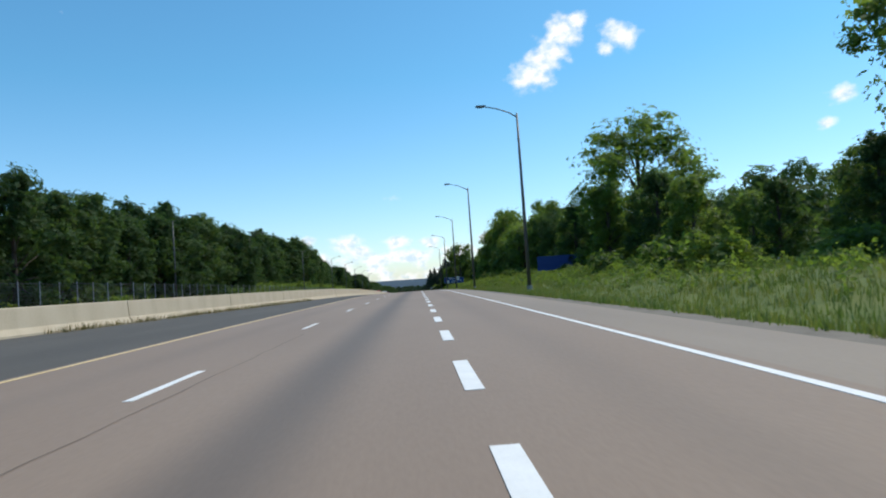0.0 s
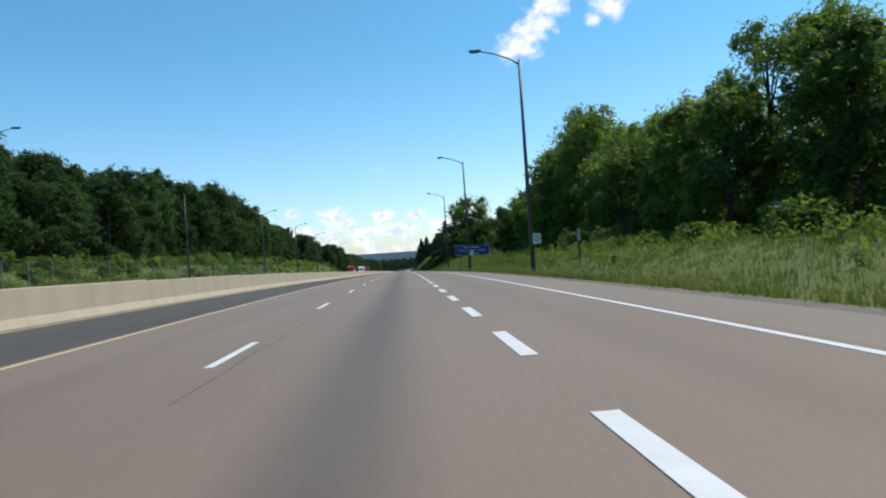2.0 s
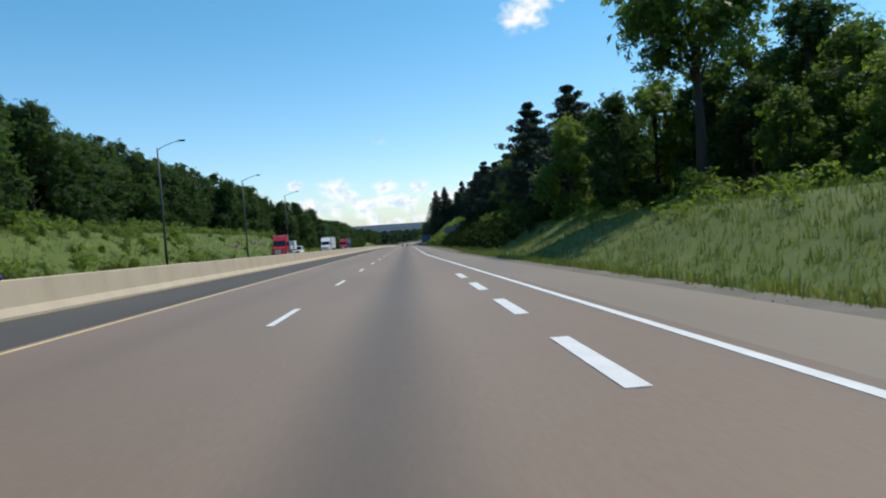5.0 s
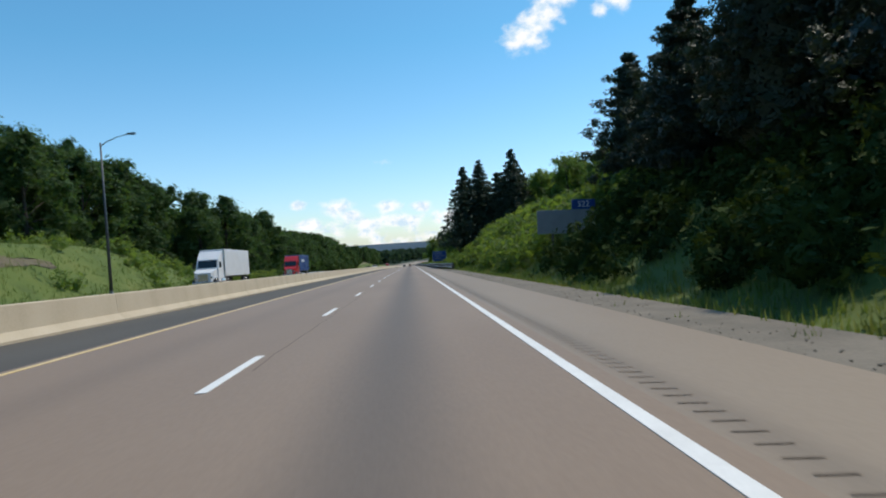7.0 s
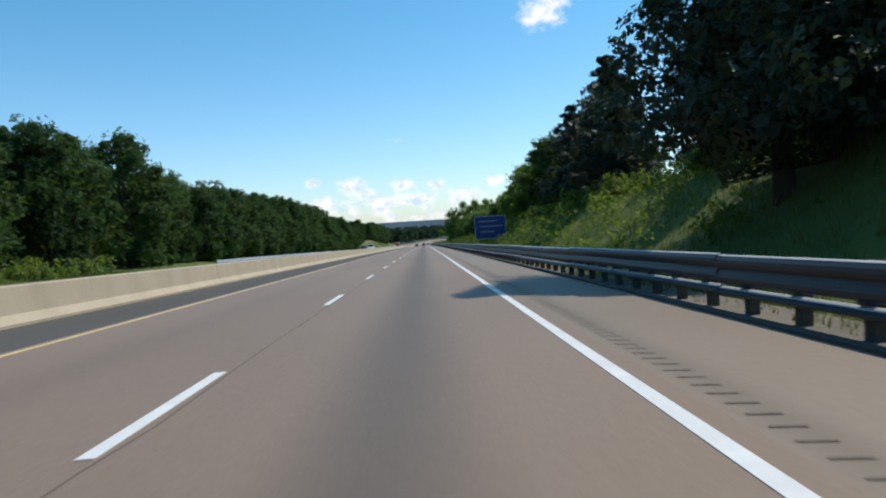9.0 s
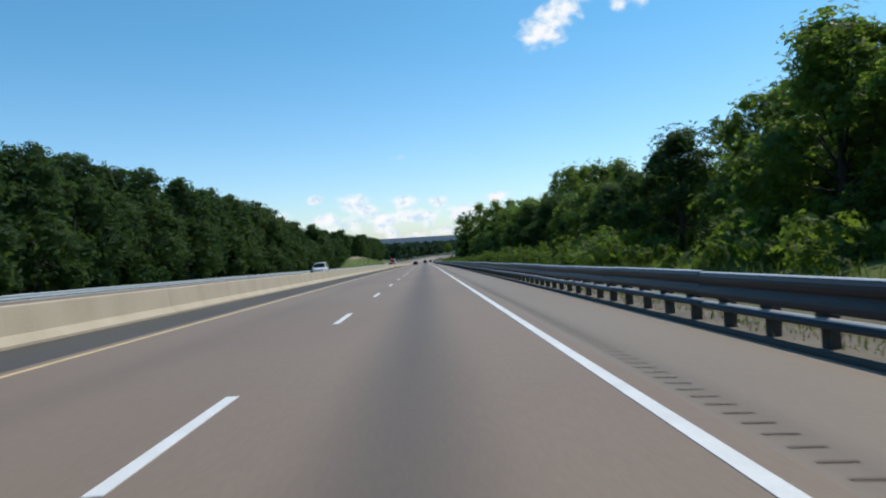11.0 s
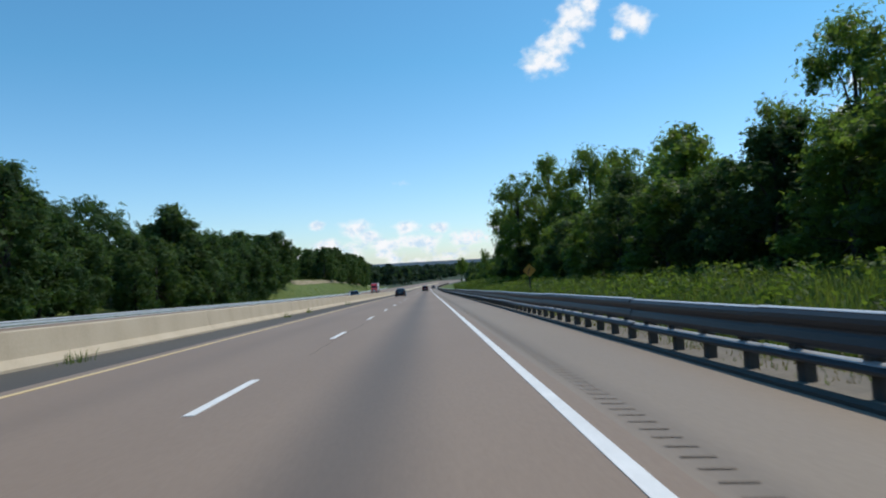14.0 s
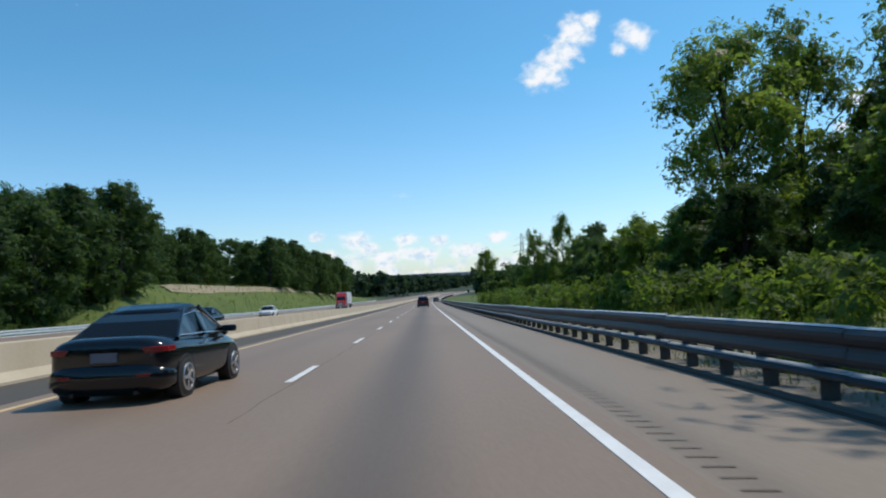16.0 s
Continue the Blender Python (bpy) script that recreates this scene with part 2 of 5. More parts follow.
M_NEEDLE = material("conifer_needles", [(0.012, 0.024, 0.015), (0.022, 0.04, 0.022), (0.04, 0.06, 0.03)], 0.4, 0.6, spread=0.2, translucent=0.12, specular=0.4, ragged=8.0)
M_BUSH = material("shrub_foliage", [(0.05, 0.085, 0.017), (0.095, 0.15, 0.03), (0.15, 0.2, 0.05)], 0.3, 0.7, spread=0.25, translucent=0.5, ragged=12.0)
# bush colour darkened, with the shade under the pines put in
M_BRUSH_DARK = material("shade_toned_brush", [(0.014, 0.028, 0.009), (0.028, 0.05, 0.013), (0.045, 0.07, 0.018)], 0.3, 0.92, spread=0.22, translucent=0.12, specular=0.1, ragged=12.0)
M_BARK = material("bark", [(0.04, 0.033, 0.026), (0.09, 0.075, 0.06)], 1.5, 0.95, 0.6, stretch=(1, 1, 0.2))
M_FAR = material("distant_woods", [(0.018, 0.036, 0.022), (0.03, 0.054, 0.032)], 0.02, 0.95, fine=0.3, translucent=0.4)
M_STEEL = material("galvanised_steel", [(0.22, 0.24, 0.27), (0.36, 0.38, 0.41)], 1.2, 0.45, metal=0.7)
# the rail faces' shade is put into this dark steel colour
M_RAIL = material("shade_darkened_rail_steel", [(0.027, 0.031, 0.036), (0.055, 0.06, 0.067)], 1.0, 0.5, metal=0.2, specular=0.35, stretch=(1, 0.3, 1))
M_POST = material("weathered_post", [(0.045, 0.043, 0.04), (0.1, 0.095, 0.085)], 2.0, 0.85, 0.3)
M_WIRE = material("dark_fence_wire", [(0.05, 0.055, 0.055), (0.09, 0.095, 0.095)], 2.0, 0.6, metal=0.4)
M_CRACK = material("sealed_crack", [(0.135, 0.102, 0.077), (0.185, 0.14, 0.104)], 3.0, 0.85)
M_POLE = material("painted_pole", [(0.05, 0.055, 0.06), (0.1, 0.105, 0.11)], 1.0, 0.5, metal=0.4)
M_LAMP = material("lamp_housing", [(0.10, 0.11, 0.12), (0.17, 0.18, 0.19)], 3.0, 0.5)
M_SIGN_BLUE = material("blue_sign_sheeting", [(0.012, 0.045, 0.2), (0.016, 0.06, 0.26)], 1.0, 0.45)
M_SIGN_WHITE = material("white_sign_sheeting", [(0.6, 0.62, 0.64), (0.74, 0.75, 0.76)], 1.5, 0.5)
M_SIGN_BACK = material("bare_sign_metal", [(0.3, 0.31, 0.33), (0.42, 0.43, 0.45)], 1.5, 0.5, metal=0.5)
# white sheeting greyed, the dimness of its shaded face put into the colour
M_SIGN_GREY = material("shade_greyed_sheeting", [(0.2, 0.21, 0.23), (0.3, 0.31, 0.33)], 1.5, 0.5)
M_AMBER = material("amber_sign_sheeting", [(0.5, 0.2, 0.02), (0.65, 0.28, 0.03)], 1.5, 0.5)
M_RUBBER = material("tyre_rubber", [(0.012, 0.012, 0.012), (0.03, 0.03, 0.03)], 5.0, 0.8)
M_GLASS = material("tinted_car_glass", [(0.008, 0.01, 0.012), (0.012, 0.014, 0.017)], 1.0, 0.06, specular=0.8)
M_CHROME = material("bright_rim_metal", [(0.5, 0.51, 0.53), (0.65, 0.66, 0.68)], 4.0, 0.25, metal=0.95)
M_TRIM = material("black_plastic_trim", [(0.012, 0.012, 0.013), (0.025, 0.025, 0.026)], 6.0, 0.55)
M_CARGLASS = material("tinted_car_glass", [(0.006, 0.007, 0.009), (0.01, 0.012, 0.014)], 2.0, 0.12, specular=0.3)
# plate colour dimmed, the shade on a car's tail put into it
M_PLATE = material("dimmed_number_plate", [(0.1, 0.12, 0.16), (0.16, 0.18, 0.22)], 6.0, 0.5)
M_REDLAMP = material("red_lamp_lens", [(0.16, 0.008, 0.01), (0.26, 0.012, 0.014)], 4.0, 0.15)
# the same steel in a sunlit tone, for the far rail and edge strips
M_PALERAIL = material("sun_toned_galvanised_rail", [(0.42, 0.44, 0.46), (0.6, 0.62, 0.64)], 1.2, 0.5, metal=0.3)
M_DRYSOIL = material("dry_soil", [(0.075, 0.062, 0.038), (0.13, 0.105, 0.062), (0.1, 0.11, 0.035)], 0.8, 0.95, 0.6, fine=12.0)
M_DIRT = material("bare_dirt", [(0.2, 0.15, 0.09), (0.3, 0.24, 0.15), (0.12, 0.13, 0.04)], 0.3, 0.95, 0.5, fine=5.0)


def paint(name, c, rough=0.22):
    return material(name, [tuple(0.85 * v for v in c), c], 1.0, rough, specular=0.6)


# ---- mesh helpers ----
def link(name, verts, faces, mat, parent=None, label="", smooth=False):
    me = bpy.data.meshes.new(name)
    me.from_pydata(verts, [], faces)
    me.materials.append(mat)
    if smooth:
        me.polygons.foreach_set("use_smooth", [True] * len(me.polygons))
    me.update()
    ob = new(name, me)
    if parent is not None:
        ob.parent = parent
    if label:
        ob["label"] = label
    return ob


def part(name, bm, mat, parent=None, label="", smooth=False, bevel=0.0):
    if bevel:
        bmesh.ops.bevel(bm, geom=[e for e in bm.edges], offset=bevel, segments=2, affect="EDGES", profile=0.6)
    bmesh.ops.recalc_face_normals(bm, faces=bm.faces)
    me = bpy.data.meshes.new(name)
    bm.to_mesh(me)
    bm.free()
    me.materials.append(mat)
    if smooth:
        me.polygons.foreach_set("use_smooth", [True] * len(me.polygons))
    ob = new(name, me)
    if parent is not None:
        ob.parent = parent
    if label:
        ob["label"] = label
    return ob


def box(bm, c, s, m=None):
    g = bmesh.ops.create_cube(bm, size=1.0)
    mt = Matrix.Translation(c) @ Matrix.Diagonal((*s, 1))
    bmesh.ops.transform(bm, matrix=(m @ mt) if m else mt, verts=g["verts"])
    return bm


def tube(bm, pts, radii, seg=10):
    """A tube through the points, with a radius at each."""
    rings = []
    for i, p in enumerate(pts):
        p = Vector(p)
        d = (Vector(pts[min(i + 1, len(pts) - 1)]) - Vector(pts[max(i - 1, 0)])).normalized()
        u = d.orthogonal().normalized() if abs(d.z) > 0.99 else Vector((0, 0, 1)).cross(d).normalized()
        v = d.cross(u)
        rings.append([bm.verts.new(p + radii[i] * (math.cos(a) * u + math.sin(a) * v)) for a in [2 * math.pi * k / seg for k in range(seg)]])
    for a, b in zip(rings, rings[1:]):
        for k in range(seg):
            bm.faces.new((a[k], a[(k + 1) % seg], b[(k + 1) % seg], b[k]))
    bm.faces.new(rings[0][::-1]); bm.faces.new(rings[-1])
    return bm


def thing(name, label, category, group="", kind="", at=None):
    ob = new(name)
    ob.empty_display_size = 0.3
    if at is not None:
        ob.matrix_basis = at
    return tagged(ob, label, category, group, kind)


def smooth01(a, b, v):
    t = min(1.0, max(0.0, (v - a) / (b - a)))
    return t * t * (3 - 2 * t)


# ---- the lie of the land ----
SLOPE = ((-200, 0.0), (0, -0.0015), (60, -0.008), (140, -0.026), (300, -0.028), (500, -0.033), (632, -0.036), (760, -0.03), (900, -0.02), (1300, 0.0), (6000, 0.0))
_ys = np.arange(-200, 6001, 2.0)
_sl = np.interp(_ys, [a for a, b in SLOPE], [b for a, b in SLOPE])
_zs = np.concatenate([[0], np.cumsum(_sl[1:] + _sl[:-1])])
_zs -= np.interp(0, _ys, _zs)


def road_z(y):
    return float(np.interp(y, _ys, _zs))


def road_x(y):
    return max(0.0, y - 760.0) ** 2 / 4000.0


def tilt(y):
    return math.degrees(math.atan(float(np.interp(y, [a for a, b in SLOPE], [b for a, b in SLOPE]))))


def lane_edge(y):
    """The white line at the right of the merging lane."""
    return 2.5 if y < 150 else 2.5 * (1 - (y - 150) / 92) if y < 242 else 0.0


def paved_edge(y):
    return lane_edge(y) + 2.15 if y < 242 else 2.15


def barrier_x(y):
    return float(np.interp(y, (10, 22, 45, 72, 130, 270, 367, 482), (-15.3, -14.1, -11.9, -10.2, -9.3, -8.5, -7.95, -7.6)))


def far_edge(y):
    """The outer edge of the oncoming carriageway."""
    return float(np.interp(y, (0, 100, 150, 190, 345, 375), (-31.0, -31.0, -27.5, -24.3, -24.3, -27.6)))


BANK = ((-300, 0.5), (80, 0.6), (110, 1.0), (200, 1.6), (235, 1.8), (262, 2.6), (300, 3.2), (340, 4.0), (375, 3.2), (420, 2.6), (450, 0.5), (480, 0.2), (800, 0.2), (6000, 0.0))
BANK_LEFT = ((-300, 0.5), (90, 0.8), (140, 3.2), (200, 4.0), (300, 4.8), (345, 5.0), (372, 3.0), (400, 0.8), (420, 0.4), (690, 0.4), (700, 3.0), (715, 5.0), (800, 5.8), (950, 1.0), (6000, 0.0))


def ground_z(x, y):
    z = road_z(y)
    x -= road_x(y)
    if x > paved_edge(y):
        d = x - paved_edge(y)
        top = float(np.interp(y, [a for a, b in BANK], [b for a, b in BANK]))
        z += -0.165 - 0.16 * smooth01(0.8, 1.7, d) + (top + 0.25) * smooth01(1.7, 8.5, d)
    elif x < far_edge(y) - 0.4:
        top = float(np.interp(y, [a for a, b in BANK_LEFT], [b for a, b in BANK_LEFT]))
        z += -0.12 + top * smooth01(far_edge(y) - 1.4, far_edge(y) - 9.5, x) + 7.5 * smooth01(-40.0, -72.0, x) * smooth01(-150.0, -95.0, x) * smooth01(60, 150, y) * (1 - smooth01(620, 720, y))
    else:
        z += -0.2
    if y > 2200:
        z += 34.0 * smooth01(2200, 3700, y) * (0.75 + 0.35 * noise.noise((x / 700.0, y / 900.0, 0.3)))
    return z + (0.08 * noise.noise((x * 0.35, y * 0.35, 1.0)) if x > 6.0 or x < far_edge(y) - 0.9 else 0.0)


def build_ground():
    xs = [-4600, -2500, -1200, -600, -300, -150, -90, -60, -48, -42, -38, -35.5, -34.2, -33, -32, -31, -30, -29, -28.2, -27.4, -26.6, -25.8, -25.2, -24.7, -20, -9.4, -8.6, -6, -3, 0, 1.5, 2.2, 2.7, 3.2, 3.8, 4.4, 4.8, 5.2, 5.8, 6.6, 7.6, 8.6, 9.8, 11.2, 13, 16, 20, 26, 34, 48, 70, 110, 180, 320, 650, 1300, 2600, 4600]
    ys = [-400, -200, -100, -50] + list(range(-24, 800, 5)) + list(range(800, 1300, 20)) + list(range(1320, 2200, 110)) + list(range(2200, 4700, 120))
    verts = [(x + (road_x(y) if abs(x) < 200 and y < 1300 else 0), y, ground_z(x + (road_x(y) if abs(x) < 200 and y < 1300 else 0), y)) for y in ys for x in xs]
    w = len(xs)
    faces = [(j * w + i, j * w + i + 1, (j + 1) * w + i + 1, (j + 1) * w + i) for j in range(len(ys) - 1) for i in range(w - 1)]
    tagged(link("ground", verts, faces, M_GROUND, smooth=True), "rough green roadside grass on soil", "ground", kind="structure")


def strip(name, left, right, ys, top, mat, thick=0.25, parent=None, fall=0.0):
    """A band along the road between two offsets, with a solid edge; fall: how far its right edge lies lower."""
    verts, faces = [], []
    for y in ys:
        a = left(y) if callable(left) else left
        b = right(y) if callable(right) else right
        z, c = road_z(y), road_x(y)
        verts += [(c + a, y, z + top - thick), (c + a, y, z + top), (c + b, y, z + top - fall), (c + b, y, z + top - thick)]
    for j in range(len(ys) - 1):
        for k in range(3):
            faces.append((j * 4 + k, j * 4 + k + 1, j * 4 + k + 5, j * 4 + k + 4))
    return link(name, verts, faces, mat, parent)


LONG = [-60 + 4.0 * i for i in range(300)]
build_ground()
road = tagged(strip("road", lambda y: -6.1, lambda y: lane_edge(y) + 0.2, LONG, 0.0, M_ROAD), "worn brownish-grey asphalt motorway lanes with white markings", "road", kind="structure")
tagged(strip("shoulder", lambda y: lane_edge(y) + 0.2, paved_edge, LONG, -0.004, M_SHOULDER, fall=0.11), "pale grey-brown asphalt hard shoulder beside the lanes", "shoulder", kind="structure")
tagged(strip("gravel_verge", lambda y: paved_edge(y) - 0.02, lambda y: paved_edge(y) + 0.75 + 0.6 * smooth01(236, 250, y) * (1 - 0.6 * smooth01(346, 356, y)), LONG, -0.119, M_GRAVEL, fall=0.03), "loose gravel verge along the shoulder", "verge", kind="structure")
tagged(strip("dry_verge", lambda y: 2.75, lambda y: 4.5 + 0.5 * noise.noise((0.0, y * 0.12, 5.0)), [425 + 4.0 * k for k in range(90)], -0.2, M_DRYSOIL), "dull dry soil and dead grass behind the guard rail", "verge", kind="structure")
tagged(strip("left_shoulder", lambda y: barrier_x(y) - 0.2, lambda y: -6.1, LONG, -0.004, M_DARK), "dark asphalt shoulder at the foot of the concrete barrier", "shoulder", kind="structure")
tagged(strip("opposite_road", far_edge, lambda y: barrier_x(y) - 0.5, LONG, -0.01, M_ROAD), "asphalt carriageway for oncoming traffic behind the barrier", "road", kind="structure")
# painted lines
strip("edge_line", lambda y: lane_edge(y) - 0.075, lambda y: lane_edge(y) + 0.035, LONG, 0.005, M_WHITE, 0.005, road)
strip("yellow_line", lambda y: -5.98 + 0.15 * smooth01(400, 490, y), lambda y: -5.88 + 0.15 * smooth01(400, 490, y), LONG, 0.005, M_YELLOW, 0.005, road)


def dash_mesh(w, l):
    bm = bmesh.new()
    box(bm, (0, 0, 0), (w, l, 0.006))
    me = bpy.data.meshes.new("lane_dash")
    bm.to_mesh(me); bm.free()
    me.materials.append(M_WHITE)
    return me


# where the paint crews' spacing wanders: distance along the road, and how far the dashes lie past an even step
DRIFT = ((7, 22.6, 39.8, 58.5, 76.7, 93.1, 114.5, 131.6, 152.8, 253.0, 307.3, 346.3, 425.8, 446.8, 461.4, 483.4, 499.2, 522.4, 537.4, 560.4, 576, 591.8, 614.7), (0, 3.4, 6.2, 8.5, 10.3, 11.9, 13.5, 14.4, 15.2, 15.0, 14.7, 14.7, 14.2, 14.2, 14.6, 14.6, 15.8, 16.6, 17.6, 18.6, 20, 21.2, 22.3))
LANE_X = ((7, 60, 120, 168, 268, 284, 322, 361, 459, 480, 498, 515, 540, 640), (-3.2, -3.12, -3.12, -3.1, -3.0, -3.02, -3.05, -2.95, -2.82, -2.82, -2.9, -3.05, -3.0, -2.95))


def lay_dashes(me, xs, start, step, end):
    base = start
    while base < end:
        y = base + float(np.interp(base, *DRIFT))
        o = new("lane_dash", me)
        o.parent = road
        o.matrix_basis = pose(float(np.interp(y, *xs)) + road_x(y), y, road_z(y) + 0.004, tilt(y), 0, 0)
        base += step


lay_dashes(dash_mesh(0.10, 2.1), LANE_X, 7.3, 7.7, 800)
lay_dashes(dash_mesh(0.17, 2.0), ((0, 900), (0.03, 0.03)), 2.65, 3.85, 200)


def crack(x, y0, y1, w, seed, across=False):
    """A wandering dark sealed crack, along or across the lanes."""
    r = random.Random(seed)
    verts, faces, n = [], [], 26
    for k in range(n + 1):
        f = k / n
        j = r.uniform(-0.025, 0.025)
        if across:
            px, py, dx, dy = x + f * (y1 - y0), y0 + j * 2, 0.0, w
        else:
            px, py, dx, dy = x + j, y0 + f * (y1 - y0), w * r.uniform(0.5, 1.2), 0.0
        verts += [(px - dx / 2 + road_x(py), py - dy / 2, road_z(py - dy / 2) + 0.0025), (px + dx / 2 + road_x(py), py + dy / 2, road_z(py + dy / 2) + 0.0025)]
    for k in range(n):
        faces.append((2 * k, 2 * k + 1, 2 * k + 3, 2 * k + 2))
    link("sealed_crack", verts, faces, M_CRACK, road)


for k, (y0, y1) in enumerate(((-2, 14), (22, 44), (62, 78), (84, 104), (118, 131), (259, 268), (284, 300), (336, 352), (358, 378), (455, 476), (498, 512), (560, 571), (634, 650))):
    crack(-2.86, y0, y1, 0.022, k)
for k, (x, y, w) in enumerate(((-5.5, 228, 3.0), (-3.0, 415, 2.0), (-5.6, 540, 2.5))):
    crack(x, y, y + w, 0.06, 40 + k, True)


# ---- concrete median barrier ----
def build_barrier():
    prof = [(-0.30, 0.0), (-0.30, 0.06), (-0.17, 0.22), (-0.11, 0.72), (-0.09, 0.74), (0.09, 0.74), (0.11, 0.72), (0.17, 0.22), (0.30, 0.06), (0.30, 0.0)]
    wall = thing("concrete_barrier", "long pale tan concrete barrier with stained joints", "barrier", kind="structure")
    n = len(prof)
    length = 12.0
    verts = [(x, y, z) for y in (0.0, length - 0.006) for x, z in prof]
    faces = [(k, k + 1, n + k + 1, n + k) for k in range(n - 1)] + [tuple(range(n))[::-1], tuple(range(n, 2 * n))]
    shared = None
    y = -30.0
    while y < 1000:
        x0, x1 = barrier_x(y) + road_x(y), barrier_x(y + length) + road_x(y + length)
        if shared is None:
            o = link("barrier_section", verts, faces, M_CONCRETE, wall)
            shared = o.data
        else:
            o = new("barrier_section", shared)
            o.parent = wall
        o.matrix_basis = pose(x0 - 0.3, y, road_z(y) - 0.01, tilt(y + 6), 0, -math.degrees(math.atan2(x1 - x0, length))) @ Matrix.Diagonal((1, 1, float(np.interp(y, (0, 72, 130, 200, 269, 367, 480), (1.4, 1.4, 1.19, 1.05, 0.95, 0.92, 0.88))), 1))
        y += length
    # the one open joint, its dark gap drawn as a thin black strip on the wall
    verts = [(x * 1.03, k, z * 1.012) for k in (0.0, 0.07) for x, z in prof]
    dark_joint = link("joint_strip", verts, faces, M_TRIM, wall, "dark open joint, drawn as a thin black strip")
    dark_joint.matrix_basis = pose(barrier_x(77.96) - 0.3, 77.96, road_z(77.96) - 0.01, tilt(77.96), 0, -math.degrees(math.atan2(barrier_x(78) - barrier_x(72), 6.0))) @ Matrix.Diagonal((1, 1, 1.4, 1))


build_barrier()


# ---- steel guard rails ----
UPPER_BEAM = [(-0.012, 0.012), (0.016, 0.02), (0.044, 0.05), (0.05, 0.09), (0.03, 0.15), (0.012, 0.175), (0.012, 0.19), (0.032, 0.215), (0.052, 0.26), (0.048, 0.3), (0.02, 0.332), (-0.03, 0.346)]
LOWER_BEAM = [(0.0, -0.125), (0.046, -0.12), (0.062, -0.105), (0.062, -0.085), (0.03, -0.062), (-0.03, -0.034)]

# added pale strips that paint the sunlit edges on the upper sides of both beams
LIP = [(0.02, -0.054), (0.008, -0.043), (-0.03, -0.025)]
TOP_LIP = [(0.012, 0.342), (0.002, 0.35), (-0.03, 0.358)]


def w_beam(length, face, prof):
    """One length of folded steel beam; face is the side of the traffic."""
    outer = [(face * x, z) for x, z in prof]
    inner = [(face * (x - 0.012), z) for x, z in prof][::-1]
    ring = outer + inner
    n = len(ring)
    verts = [(x, y, z) for y in (0.0, length) for x, z in ring]
    faces = [(k, (k + 1) % n, n + (k + 1) % n, n + k) for k in range(n)] + [tuple(range(n))[::-1], tuple(range(n, 2 * n))]
    return verts, faces


def build_guardrail(name, x, y0, y1, face, step, label, post_h, beams, parts_to, flare=0.0, steel=None):
    """flare: how far the near end swings away from the traffic."""
    def off(q):
        return flare * (1 - smooth01(y0, y0 + 15, q)) ** 1.5

    rail = thing(name, label, "guard rail", kind="structure")
    bm = bmesh.new()
    box(bm, (0, 0, post_h / 2 - 0.2), (0.11, 0.13, post_h + 0.4))
    box(bm, (face * 0.085, 0, post_h - 0.2), (0.07, 0.10, 0.34))
    first = part("post", bm, M_POST, rail)
    first.matrix_basis = pose(x - face * 0.13 + road_x(y0) + off(y0 + 0.5), y0 + 0.5, road_z(y0 + 0.5))
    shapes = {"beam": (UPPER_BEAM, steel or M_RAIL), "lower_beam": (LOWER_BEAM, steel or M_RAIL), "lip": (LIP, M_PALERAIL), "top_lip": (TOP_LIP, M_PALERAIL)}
    segs = {}
    rest_v, rest_f = [], []
    y, k = y0, 0
    while y < y1:
        for bz, kind in itertools.product(beams, shapes):
            if kind not in segs:
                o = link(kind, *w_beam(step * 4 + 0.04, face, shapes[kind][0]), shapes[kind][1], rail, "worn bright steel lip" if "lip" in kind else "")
                segs[kind] = o.data
            else:
                o = new(kind, segs[kind])
                o.parent = rail
            dx = road_x(y + step * 4) - road_x(y) + off(y + step * 4) - off(y)
            o.matrix_basis = pose(x + road_x(y) + off(y) + 0.004 * (k % 2), y, road_z(y) + bz + 0.012 * math.sin(k * 1.7), tilt(y + 2), 0, -math.degrees(math.atan2(dx, step * 4)))
        for i in range(4):
            yy = y + step * (i + 0.5)
            px = x - face * 0.13 + road_x(yy) + off(yy)
            if yy < parts_to:
                o = new("post", first.data)
                o.parent = rail
                o.matrix_basis = pose(px, yy, road_z(yy), 0, random.uniform(-1.5, 1.5), random.uniform(-3, 3))
            else:
                b = len(rest_v)
                z = road_z(yy)
                rest_v += [(px + sx * 0.055, yy + sy * 0.065, z + sz) for sz in (-0.4, post_h) for sx, sy in ((-1, -1), (1, -1), (1, 1), (-1, 1))]
                rest_f += [(b, b + 1, b + 5, b + 4), (b + 1, b + 2, b + 6, b + 5), (b + 2, b + 3, b + 7, b + 6), (b + 3, b, b + 4, b + 7), (b + 4, b + 5, b + 6, b + 7)]
        y += step * 4
        k += 1
    if rest_v:
        tagged(link("far_posts", rest_v, rest_f, M_POST, rail), "rows of far rail posts", kind="stuff")
    return rail


build_guardrail("guardrail", 2.35, 348.12, 960.0, -1, 1.02, "weathered grey steel guard rail, its faces darkened for shade, on dark posts beside the shoulder", 0.55, (0.21,), 640.0, 1.0)
build_guardrail("far_guardrail", -28.4, 442.0, 900.0, 1, 2.2, "pale steel guard rail beyond the oncoming carriageway", 0.38, (0.05,), 700.0, 0.0, M_PALERAIL)

# the low asphalt kerb under the rail, dark with the rail's shadow painted in
tagged(strip("kerb", 2.06, 2.2, [361 + 4.0 * i for i in range(144)], -0.075, M_DARK, 0.3), "low dark asphalt kerb under the guard rail, the rail's shadow in its tone", "kerb", kind="structure")


